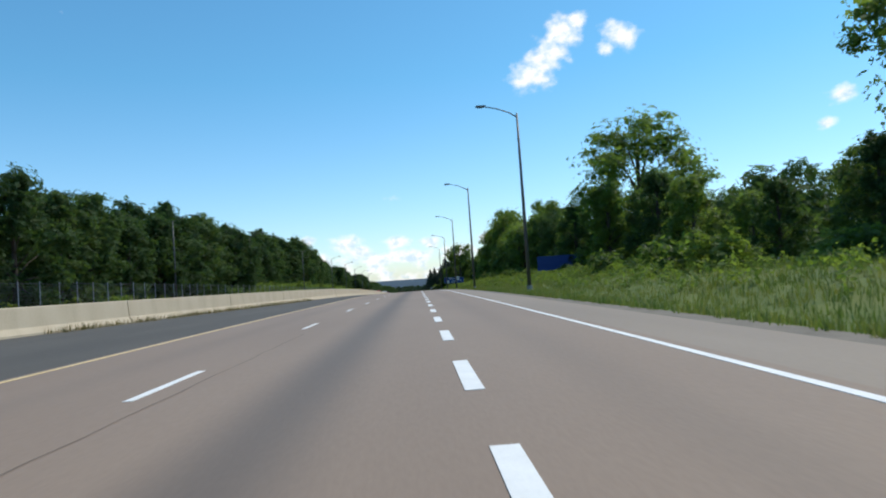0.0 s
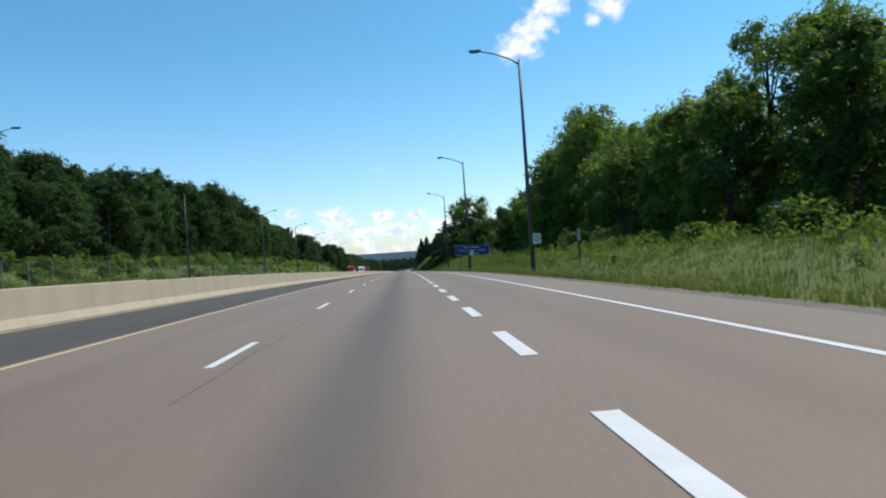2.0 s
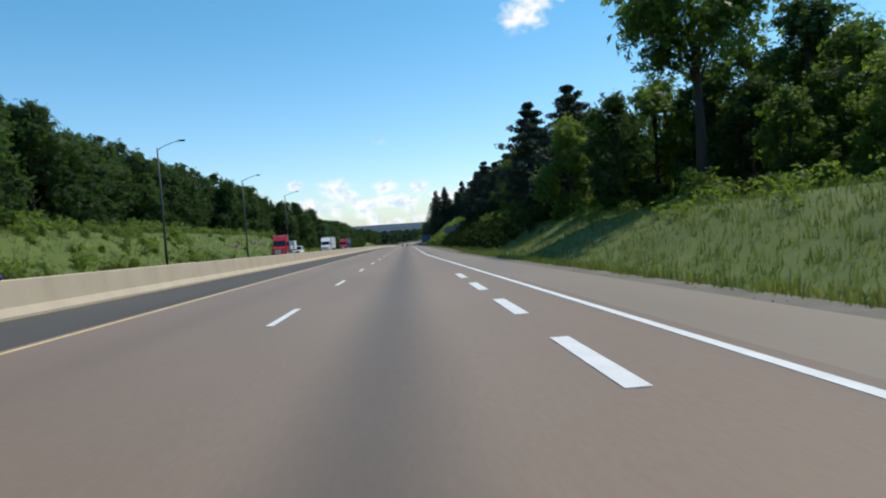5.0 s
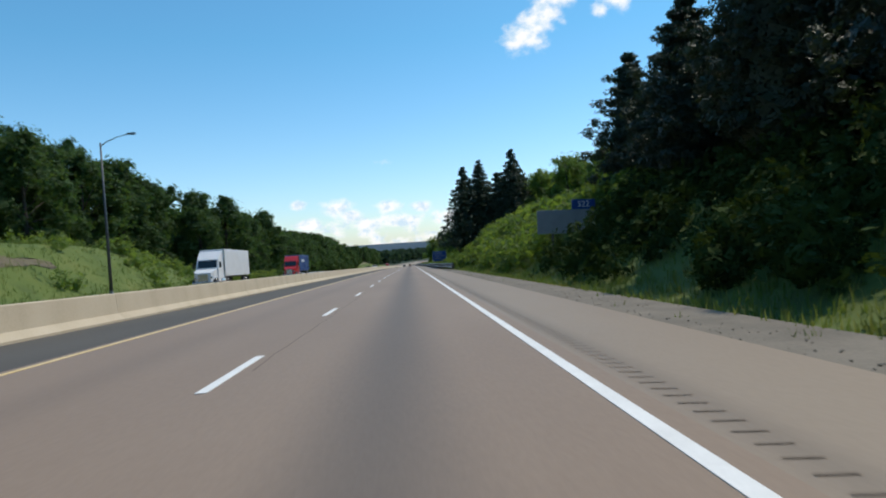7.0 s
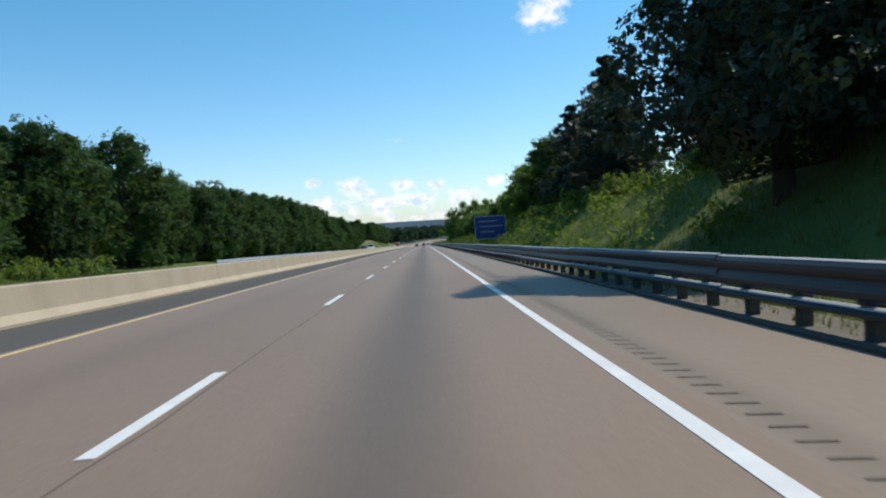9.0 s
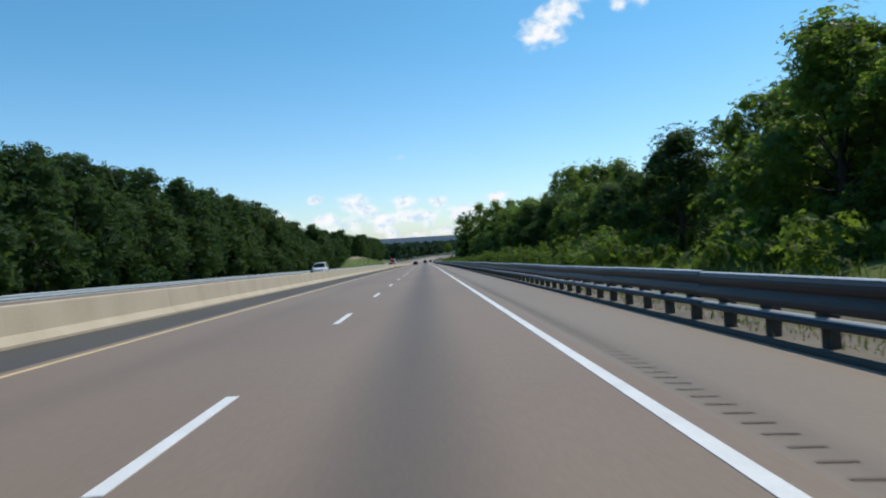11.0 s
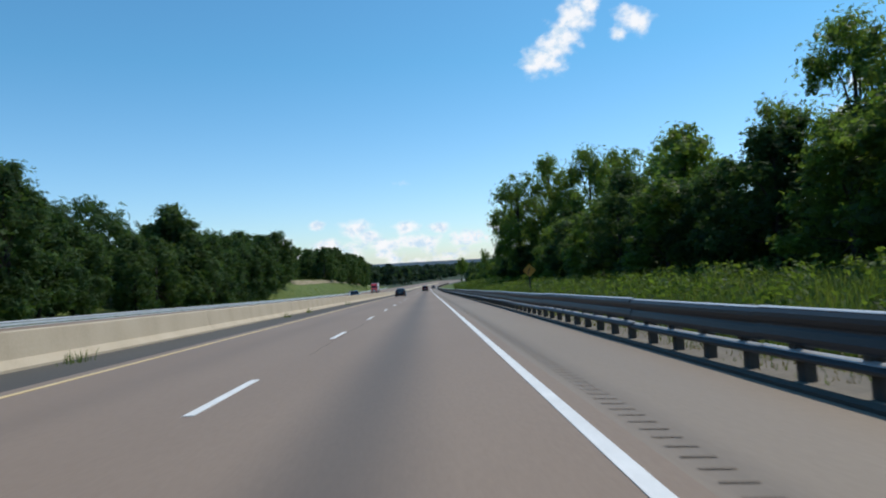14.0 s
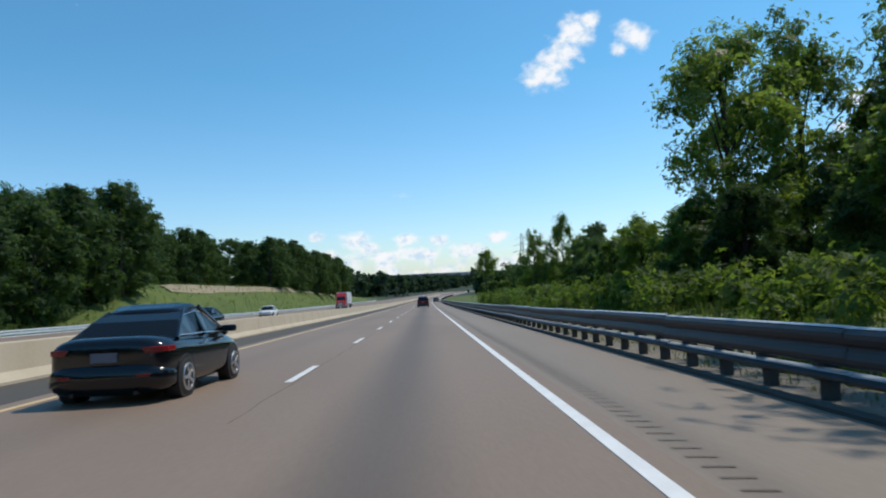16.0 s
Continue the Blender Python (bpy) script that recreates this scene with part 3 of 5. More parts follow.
def build_rumble():
    verts, faces = [], []
    y = 244.0
    while y < 800:
        b = len(verts)
        z, c = road_z(y) + 0.003, road_x(y)
        z2 = z - 0.017
        verts += [(c + 0.29, y, z - 0.0065), (c + 0.48, y, z2), (c + 0.48, y + 0.024, z2), (c + 0.29, y + 0.024, z - 0.0065)]
        faces.append((b, b + 1, b + 2, b + 3))
        y += 0.22
    tagged(link("rumble_strip", verts, faces, M_GROOVE), "dark milled rumble grooves beside the edge line", "rumble strip", kind="structure")


build_rumble()


# ---- street lamps ----
def street_lamp(side, group, label):
    """side: -1 when the arm reaches to the left."""
    lamp = thing("street_lamp", label, "street lamp", group)
    part("pole", tube(bmesh.new(), [(0, 0, -0.3), (0, 0, 6.5), (0, 0, 12.95)], [0.15, 0.11, 0.07], 12), M_POLE, lamp, smooth=True)
    bm = bmesh.new()
    tube(bm, [(0, 0, 0.0), (0, 0, 0.45)], [0.2, 0.19], 12)
    box(bm, (0, 0, 0.03), (0.5, 0.5, 0.06))
    part("base", bm, M_STEEL, lamp)
    part("arm", tube(bmesh.new(), [(0, 0, 12.65), (side * 0.5, 0, 13.0), (side * 1.4, 0, 13.35), (side * 2.3, 0, 13.55)], [0.05, 0.045, 0.04, 0.035], 8), M_POLE, lamp, smooth=True)
    bm = bmesh.new()
    box(bm, (side * 2.6, 0, 13.59), (0.72, 0.26, 0.13))
    head = part("lamp_head", bm, M_LAMP, lamp, bevel=0.04)
    bm = bmesh.new()
    box(bm, (side * 2.65, 0, 13.51), (0.42, 0.2, 0.06))
    part("lens", bm, M_GLASS, head, bevel=0.02)
    return lamp


lamp_r = street_lamp(-1, "lamps along the verge", "tall slim dark street lamp on the grass verge")
lamp_r.matrix_basis = pose(7.6, 46.4, ground_z(7.6, 46.4))
for y in (81.8, 117.5, 155.0, 192.0):
    copy_thing(lamp_r, pose(6.6 if y > 100 else 6.75, y, ground_z(6.7, y)))
lamp_l = street_lamp(1, "lamps beyond the oncoming lanes", "tall slim grey street lamp beyond the oncoming carriageway")
lamp_l.matrix_basis = pose(-34.0, 92.0, ground_z(-34.0, 92.0)) @ Matrix.Diagonal((0.95, 0.95, 0.95, 1))
for x, y in ((-34.0, 133.5), (-29.0, 165.5), (-26.0, 197.3), (-25.6, 231.0), (-25.6, 265.0), (-25.6, 298.5), (-25.2, 330.8)):
    copy_thing(lamp_l, pose(x, y, ground_z(x, y)))


# ---- signs ----
def bars(rows, mat, panel):
    for cx, cz, w, h in rows:
        part("text_bar", box(bmesh.new(), (cx, -0.031, cz), (w, 0.008, h)), mat, panel)


def sign(name, label, at, w, h, low, posts, face, edge=None):
    s = thing(name, label, "road sign", at=at)
    bm = bmesh.new()
    box(bm, (0, 0, low + h / 2), (w, 0.05, h))
    panel = part("panel", bm, face, s, bevel=0.012)
    if edge:
        bm = bmesh.new()
        for cx, cz, sx, sz in ((0, low + h - 0.03, w - 0.04, 0.03), (0, low + 0.03, w - 0.04, 0.03), (-w / 2 + 0.03, low + h / 2, 0.03, h - 0.09), (w / 2 - 0.03, low + h / 2, 0.03, h - 0.09)):
            box(bm, (cx, -0.03, cz), (sx, 0.008, sz))
        part("border", bm, edge, panel)
    for px in posts:
        bm = bmesh.new()
        box(bm, (px, 0.085, (low + h - 0.1) / 2 - 0.4), (0.1, 0.11, low + h + 0.7))
        part("post", bm, M_POST, s)
    return s, panel


def lettering(text, size, cx, cz, panel, mat):
    cu = bpy.data.curves.new("lettering", "FONT")
    cu.body, cu.size, cu.align_x, cu.align_y, cu.extrude = text, size, "CENTER", "CENTER", 0.004
    cu.materials.append(mat)
    o = new("lettering", cu)
    o.parent = panel
    o.matrix_basis = pose(cx, -0.034, cz, 90, 0, 0)
    return o


s, p = sign("blue_sign", "large blue place sign with white lettering on three posts", pose(9.55, 179.5, ground_z(9.5, 179.5), 0, 2, 0), 5.4, 1.6, 1.25, (-1.9, 0.0, 1.9), M_SIGN_BLUE, M_SIGN_WHITE)
lettering("Prince Edward County", 0.46, 0.0, 2.05, p, M_SIGN_WHITE)
bars([(-0.75, 2.5, 1.1, 0.16), (0.55, 2.5, 1.0, 0.16), (-0.1, 1.55, 0.9, 0.14), (0.75, 1.55, 0.4, 0.14)], M_SIGN_WHITE, p)
s, p = sign("blue_board", "wide plain blue board on short posts before the trees", pose(18.8, 85.5, ground_z(18.8, 85.5), 0, 0, 0), 6.4, 1.9, 0.9, (-2.4, 2.4), M_SIGN_BLUE)
s, p = sign("guide_sign", "road sign greyed for shade, with a blue number tab on top", pose(6.75, 310.2, road_z(310.2) - 0.15, 0, 2, 0), 3.1, 1.2, 2.0, (-0.75, 0.85), M_SIGN_GREY)
bm = bmesh.new()
box(bm, (0.85, 0, 3.46), (1.2, 0.05, 0.5))
tab = part("number_tab", bm, M_SIGN_BLUE, s, "blue tab with a white number", bevel=0.012)
lettering("522", 0.42, 0.85, 3.46, tab, M_SIGN_WHITE)
s, p = sign("blue_notice", "small blue road sign with white lines beyond the rail", pose(5.2, 419.0, ground_z(5.2, 419.0)), 3.0, 2.2, 0.9, (-1.0, 1.0), M_SIGN_BLUE, M_SIGN_WHITE)
bars([(-0.2, 2.6, 1.8, 0.09), (0.1, 2.1, 2.1, 0.09), (-0.3, 1.6, 1.4, 0.09)], M_SIGN_BACK, p)


# amber diamond with a bend arrow
warn = thing("warning_sign", "amber diamond warning sign with a black bend arrow", "road sign", at=pose(4.7, 585.5, ground_z(4.7, 585.5)))
bm = bmesh.new()
box(bm, (0, 0, 0), (0.52, 0.03, 0.52), Matrix.Translation((0, 0, 1.85)) @ Matrix.Rotation(radians(45), 4, "Y"))
dia = part("panel", bm, M_AMBER, warn, bevel=0.01)
bm = bmesh.new()
tube(bm, [(-0.07, -0.02, 1.65), (-0.07, -0.02, 1.8), (0.0, -0.02, 1.9), (0.05, -0.02, 2.0)], [0.026, 0.026, 0.026, 0.03], 6)
part("arrow", bm, M_TRIM, dia, "black bend arrow")
bm = bmesh.new()
box(bm, (0, 0.05, 0.85), (0.07, 0.06, 2.3))
part("post", bm, M_POST, warn)

# blunt terminal of the guard rail: a thick steel nose on a post, with a slack cable behind it
rz = road_z(348.0)
bm = bmesh.new()
box(bm, (3.36, 348.12, rz + 0.30), (0.16, 0.42, 0.54))
part("rail_terminal", bm, M_POST, bpy.data.objects["guardrail"], "thick dark steel end piece", bevel=0.05)
part("anchor_cable", tube(bmesh.new(), [(3.25, 348.4, rz + 0.02), (3.0, 351.0, rz + 0.04), (2.75, 353.6, rz + 0.24), (2.6, 355.4, rz + 0.36)], [0.022] * 4, 8), M_STEEL, bpy.data.objects["guardrail"], "pale anchor cable")


def plate_sign(y, x, h):
    s = thing("plate_sign", "small white plate sign with grey lines on a lamp pole", "road sign", at=pose(x, y - 0.19, ground_z(x, y) + h))
    bm = bmesh.new()
    box(bm, (0, 0, 0), (0.48, 0.02, 0.62))
    p = part("panel", bm, M_SIGN_WHITE, s, bevel=0.008)
    bars([(0, 0.17, 0.3, 0.07), (0, 0.02, 0.34, 0.07), (0, -0.14, 0.28, 0.07)], M_SIGN_BACK, p)
    for dz in (-0.2, 0.2):
        bm = bmesh.new()
        box(bm, (0, 0.06, dz), (0.26, 0.1, 0.03))
        part("bracket", bm, M_STEEL, s)


for y in (117.5, 155.0):
    plate_sign(y, 6.9, 2.2)
s, p = sign("marker_post", "slim white delineator plate on a thin post in the grass", pose(9.9, 119.0, ground_z(9.9, 119.0)), 0.22, 0.75, 1.2, (0.0,), M_SIGN_BACK)


def lattice_pylon(x, y, h):
    """A steel power pylon: four leaning legs, cross braces and three pairs of arms."""
    p = thing("power_pylon", "tall grey lattice power pylon far off above the trees", "pylon", at=pose(x, y, ground_z(x, y)))
    for sx in (-1, 1):
        for sy in (-1, 1):
            part("leg", tube(bmesh.new(), [(sx * h * 0.09, sy * h * 0.09, -0.5), (sx * h * 0.03, sy * h * 0.03, h * 0.6), (sx * h * 0.012, sy * h * 0.012, h)], [0.22, 0.18, 0.14], 6), M_STEEL, p)
    for k in range(7):
        z0, z1 = h * 0.12 * k, h * 0.12 * (k + 1)
        a, b = h * (0.09 - 0.1 * 0.12 * k), h * (0.09 - 0.1 * 0.12 * (k + 1))
        for sx in (-1, 1):
            part("brace", tube(bmesh.new(), [(-sx * a, -a, z0), (sx * b, -b, z1)], [0.11, 0.11], 5), M_STEEL, p)
    for z, w in ((0.66, 0.17), (0.78, 0.14), (0.9, 0.11)):
        part("arm", tube(bmesh.new(), [(-w * h, 0, z * h), (0, 0, z * h + 0.04 * h), (w * h, 0, z * h)], [0.14, 0.22, 0.14], 6), M_STEEL, p)


lattice_pylon(70.3, 1100.0, 40.5)


# ---- chain-link fence on the far verge ----
def build_fence(y0, y1):
    fence = thing("chain_link_fence", "grey chain-link fence on slim posts before the woods", "fence", kind="structure")
    me = None
    y = y0
    wires_v, wires_f = [], []
    while y < y1:
        x, xn = far_edge(y) - 1.1, far_edge(y + 3.0) - 1.1
        z = ground_z(x, y)
        if me is None:
            o = part("post", tube(bmesh.new(), [(0, 0, -0.3), (0, 0, 3.4)], [0.04, 0.04], 8), M_STEEL, fence)
            me = o.data
        else:
            o = new("post", me)
            o.parent = fence
        o.matrix_basis = pose(x, y, z)
        for k in range(13):
            h = 0.1 + 0.26 * k
            b = len(wires_v)
            r = 0.022 if k == 12 else 0.007
            z1 = ground_z(xn, y + 3.0)
            wires_v += [(x, y, z + h - r), (x, y, z + h + r), (xn, y + 3.0, z1 + h + r), (xn, y + 3.0, z1 + h - r), (x + r, y, z + h), (x - r, y, z + h), (xn - r, y + 3.0, z1 + h), (xn + r, y + 3.0, z1 + h)]
            wires_f += [(b, b + 1, b + 2, b + 3), (b + 4, b + 5, b + 6, b + 7)]
        for k in range(20):
            yy = y + 0.15 * k
            zz = z + (z1 - z) * k / 20
            b, xx = len(wires_v), x + (xn - x) * k / 20
            wires_v += [(xx, yy - 0.006, zz), (xx, yy + 0.006, zz), (xx, yy + 0.006, zz + 3.2), (xx, yy - 0.006, zz + 3.2)]
            wires_f.append((b, b + 1, b + 2, b + 3))
        y += 3.0
    tagged(link("wire_mesh", wires_v, wires_f, M_WIRE, fence), "fine dark wire mesh", kind="stuff")


build_fence(2.0, 200.0)


# ---- trees ----
def leaf_cards(rng, centres, radius, count, size, flat=1.0):
    """Small leaf sprays, each a bent pair of faces, scattered over round clumps."""
    n = len(centres)
    idx = rng.integers(0, n, count)
    d = rng.normal(size=(count, 3))
    d /= np.linalg.norm(d, axis=1)[:, None]
    rad = np.asarray(radius)[idx]
    pos = np.asarray(centres)[idx] + d * (rad * rng.uniform(0.55, 1.05, count))[:, None] * np.array([1, 1, flat])
    nrm = d * 0.7 + rng.normal(size=(count, 3)) * 0.55 + np.array([0, 0, 0.5])
    nrm /= np.linalg.norm(nrm, axis=1)[:, None]
    u = np.cross(nrm, rng.normal(size=(count, 3)))
    u /= np.linalg.norm(u, axis=1)[:, None]
    v = np.cross(nrm, u)
    s = (size * rng.uniform(0.6, 1.35, count))[:, None]
    a = pos + u * s
    b = pos + v * s * 0.62 + nrm * s * 0.15
    c = pos - u * s * 0.9
    e = pos - v * s * 0.62 + nrm * s * 0.15
    verts = np.stack([a, b, c, e], 1).reshape(-1, 3)
    faces = [(4 * i, 4 * i + 1, 4 * i + 2, 4 * i + 3) for i in range(count)]
    return verts, faces


def blob(rng, c, r):
    """A rough dark ball of inner foliage, 20 faces."""
    t = (1 + 5 ** 0.5) / 2
    base = np.array([(-1, t, 0), (1, t, 0), (-1, -t, 0), (1, -t, 0), (0, -1, t), (0, 1, t), (0, -1, -t), (0, 1, -t), (t, 0, -1), (t, 0, 1), (-t, 0, -1), (-t, 0, 1)]) / 1.9
    f = [(0, 11, 5), (0, 5, 1), (0, 1, 7), (0, 7, 10), (0, 10, 11), (1, 5, 9), (5, 11, 4), (11, 10, 2), (10, 7, 6), (7, 1, 8), (3, 9, 4), (3, 4, 2), (3, 2, 6), (3, 6, 8), (3, 8, 9), (4, 9, 5), (2, 4, 11), (6, 2, 10), (8, 6, 7), (9, 8, 1)]
    return base * r * rng.uniform(0.7, 1.1, (12, 1)) + np.asarray(c), f


def join(pieces):
    verts, faces, n = [], [], 0
    for v, f in pieces:
        verts.append(v)
        faces += [tuple(i + n for i in q) for q in f]
        n += len(v)
    return np.concatenate(verts).tolist(), faces


def broad_crown(seed, h, r, clumps, cards, size, low=0.25, gap=1.0, core=0.42):
    """A crown of boughs, each a bunch of flattened leaf clumps with sky between them."""
    rng = np.random.default_rng(seed)
    cs, rs, mids = [], [], []
    boughs = max(7, clumps // 4)
    for k in range(boughs):
        z = low + (1 - low) * (k + 0.6) / boughs
        env = math.sin(math.pi * min(1.0, (z - low) / (1 - low) * 0.84 + 0.16)) ** 0.7
        a = k * 2.4 + rng.uniform(-0.6, 0.6)
        d = r * env * rng.uniform(0.3, 0.8) * gap
        c, q = np.array((d * math.cos(a), d * math.sin(a), h * z)), r * rng.uniform(0.26, 0.42)
        mids.append((c, q))
        for _ in range(9):
            w = rng.normal(size=3) * (1, 1, 0.8) + (0.5 * math.cos(a), 0.5 * math.sin(a), 0.35)
            w /= np.linalg.norm(w)
            cs.append(c + w * q * rng.uniform(0.45, 0.95))
            rs.append(q * rng.uniform(0.24, 0.5))
    pieces = [blob(rng, c, q * core * 1.25) for c, q in mids] + [blob(rng, c, q * core) for c, q in zip(cs, rs)]
    pieces.append(leaf_cards(rng, cs, rs, int(cards * 0.62), size, 0.8))
    pieces.append(leaf_cards(rng, [c for c, q in mids], [q * 1.25 for c, q in mids], int(cards * 0.38), size, 0.9))
    v, f = join(pieces)
    v = np.array(v)
    v[:, 2] *= h / np.quantile(v[:, 2], 0.998)
    return v.tolist(), f, [tuple(c) for c, q in mids]


def spruce_crown(seed, h, r, size):
    rng = np.random.default_rng(seed)
    pieces, tiers = [], 22
    for k in range(tiers):
        z = 0.17 + 0.83 * k / tiers
        rad = (r * 0.9 * (1 - z) + 0.1) * rng.uniform(0.9, 1.08)
        n = max(5, int(13 * (1 - z)) + 5)
        for j in range(n):
            a = 2 * math.pi * (j + rng.uniform(-0.35, 0.35)) / n + k
            l, wob = rad * rng.uniform(0.84, 1.08), h * rng.uniform(-0.015, 0.015)
            cs = [(l * t * math.cos(a), l * t * math.sin(a), h * z + wob - l * t * 0.34 + 0.22 * l * t * t) for t in (0.4, 0.7, 0.95)]
            pieces.append(leaf_cards(rng, cs, [0.2 * l + 0.14, 0.18 * l + 0.12, 0.12 * l + 0.1], 62, size, 0.55))
    for k in range(12):
        z = 0.2 + 0.72 * k / 12
        pieces.append(blob(rng, (0, 0, h * z), r * (1 - z) * 0.5))
    return (*join(pieces), [(0, 0, h * 0.9)])


def pine_crown(seed, h, r, cards, size):
    """Uneven plates of needles on level boughs that turn up at their ends."""
    rng = np.random.default_rng(seed)
    cs, rs, pieces, levels = [], [], [], 12
    for k in range(levels):
        z = 0.16 + 0.8 * k / (levels - 1)
        reach = r * max(0.12, 1.0 - max(0.0, (z - 0.3) / 0.72) ** 1.6)
        for j in range(6):
            a = 2 * math.pi * (j + rng.uniform(-0.35, 0.35)) / 6 + k * 0.8
            l = reach * rng.uniform(0.5, 1.12)
            for t in (0.35, 0.65, 0.93):
                cs.append((l * t * math.cos(a), l * t * math.sin(a), h * z + 0.16 * l * t * t + rng.uniform(-0.25, 0.25)))
                rs.append(0.17 * l + 0.3)
        pieces.append(blob(rng, (0, 0, h * z), reach * 0.5 + 0.2))
    pieces += [blob(rng, c, q * 0.55) for c, q in zip(cs, rs)]
    pieces.append(leaf_cards(rng, cs, rs, cards, size, 0.5))
    v, f = join(pieces)
    return v, f, []


def trunk(seed, h, r, limbs):
    rng = random.Random(seed)
    bm = bmesh.new()
    bend = [(0, 0, -0.6), (0.1 * rng.uniform(-1, 1), 0, h * 0.3), (0.25 * rng.uniform(-1, 1), 0.2 * rng.uniform(-1, 1), h * 0.6), (0.2, 0.1, h * 0.88)]
    tube(bm, bend, [r * 1.3, r, r * 0.65, r * 0.2], 8)
    for c in limbs:
        z0 = max(h * 0.25, c[2] * 0.62)
        tube(bm, [(0.05, 0, z0), (c[0] * 0.45, c[1] * 0.45, z0 + (c[2] - z0) * 0.6), (c[0] * 0.95, c[1] * 0.95, c[2])], [r * 0.36, r * 0.24, r * 0.08], 5)
    return bm


def make_tree(name, label, group, seed, h, r, clumps, cards, size, leaf, kind="broad", low=0.25, gap=1.0, core=0.42):
    t = thing(name, label, "tree", group)
    if kind == "spruce":
        v, f, cs = spruce_crown(seed, h, r, size)
        part("trunk", trunk(seed, h, 0.2, []), M_BARK, t, smooth=True)
    elif kind == "pine":
        v, f, cs = pine_crown(seed, h, r, cards, size)
        part("trunk", trunk(seed, h, 0.24, []), M_BARK, t, smooth=True)
    else:
        v, f, cs = broad_crown(seed, h, r, clumps, cards, size, low, gap, core)
        part("trunk", trunk(seed, h, h * 0.017, cs[1:]), M_BARK, t, smooth=True)
    link("crown", v, f, leaf, t)
    return t


rng = random.Random(5)
LEFT_LABEL = "tall leafy green tree in the woods beyond the oncoming lanes"
RIGHT_LABEL = "tall dense leafy tree backlit on the roadside bank"
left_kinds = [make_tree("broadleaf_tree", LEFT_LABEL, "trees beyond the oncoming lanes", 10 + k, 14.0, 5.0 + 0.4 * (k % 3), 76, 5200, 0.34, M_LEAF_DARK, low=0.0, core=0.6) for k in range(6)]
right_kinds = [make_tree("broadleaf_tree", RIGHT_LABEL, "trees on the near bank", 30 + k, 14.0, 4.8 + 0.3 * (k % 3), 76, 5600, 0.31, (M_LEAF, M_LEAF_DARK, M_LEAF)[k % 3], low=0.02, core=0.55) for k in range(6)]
dark_kinds = [make_tree("pine_tree", "large dark pine on the shaded bank", "pines on the bank", 50 + k, 14.0, 4.6, 0, 9000, 0.2, M_NEEDLE, "pine") for k in range(3)]
spruces = [make_tree("spruce_tree", "dark pointed spruce beside the road", "spruces", 60 + k, 13.0, 5.9, 0, 0, 0.19, M_NEEDLE, "spruce") for k in range(2)]
tall = make_tree("broadleaf_tree", "very tall open-crowned tree above the woods", "trees on the near bank", 71, 19.0, 8.0, 60, 5200, 0.36, M_LEAF, low=0.3)
lone = make_tree("broadleaf_tree", "tall tree with a flat spreading crown above dark woods", "trees on the near bank", 72, 16.0, 6.6, 48, 3600, 0.34, M_LEAF, low=0.6, gap=0.9)
OPEN_LABEL = "tall open tree with separate leafy boughs by the rail"
open_kinds = [make_tree("broadleaf_tree", OPEN_LABEL, "trees on the near bank", 75 + 2 * k, 18.0, 7.2, 40 + 6 * k, 6200 + 500 * k, 0.3, M_LEAF, low=0.32 - 0.05 * k, gap=1.15, core=0.42) for k in range(3)]
used = set()


def plant(kinds, x, y, h, base=14.0, wide=1.0):
    """One tree of height h; its kind and turn follow from where it stands."""
    pick = random.Random(int(x * 31) * 7919 + int(y * 17))
    ob = kinds[pick.randrange(len(kinds))]
    k = h / base
    m = Matrix.Translation((x, y, ground_z(x, y) - 0.1)) @ Matrix.Rotation(pick.uniform(0, 6.28), 4, "Z") @ Matrix.Diagonal((k * wide, k * wide, k, 1))
    if ob.name in used:
        return copy_thing(ob, m @ Matrix.Diagonal((1 / ob.scale[0], 1 / ob.scale[1], 1 / ob.scale[2], 1)))
    used.add(ob.name)
    ob.matrix_basis = m
    return ob


LEFT_H = ((0, 13.5), (60, 13.5), (130, 15), (170, 14.5), (205, 16), (222, 18.5), (240, 17.5), (270, 16), (300, 14), (345, 15.3), (372, 18), (390, 17), (400, 16.5))
# the tree line further on, in metres over the road
LEFT_TOP = ((403, 13.2), (414, 13.7), (425, 15.8), (433, 16.3), (437, 11.5), (447, 11.5), (461, 13), (489, 14.2), (510, 15), (529, 15), (554, 15.7), (575, 16.2), (585, 13.2), (598, 14.3), (606, 13.9), (610, 11.9), (613, 9.8), (625, 10.6), (637, 10.4), (641, 14), (648, 14.6), (652, 12), (665, 10), (675, 11.2), (690, 12.6), (717, 15.5), (733, 15.8), (749, 13.8), (785, 14.2), (900, 16))
behind_left, behind_right = [], []
y = 8.0
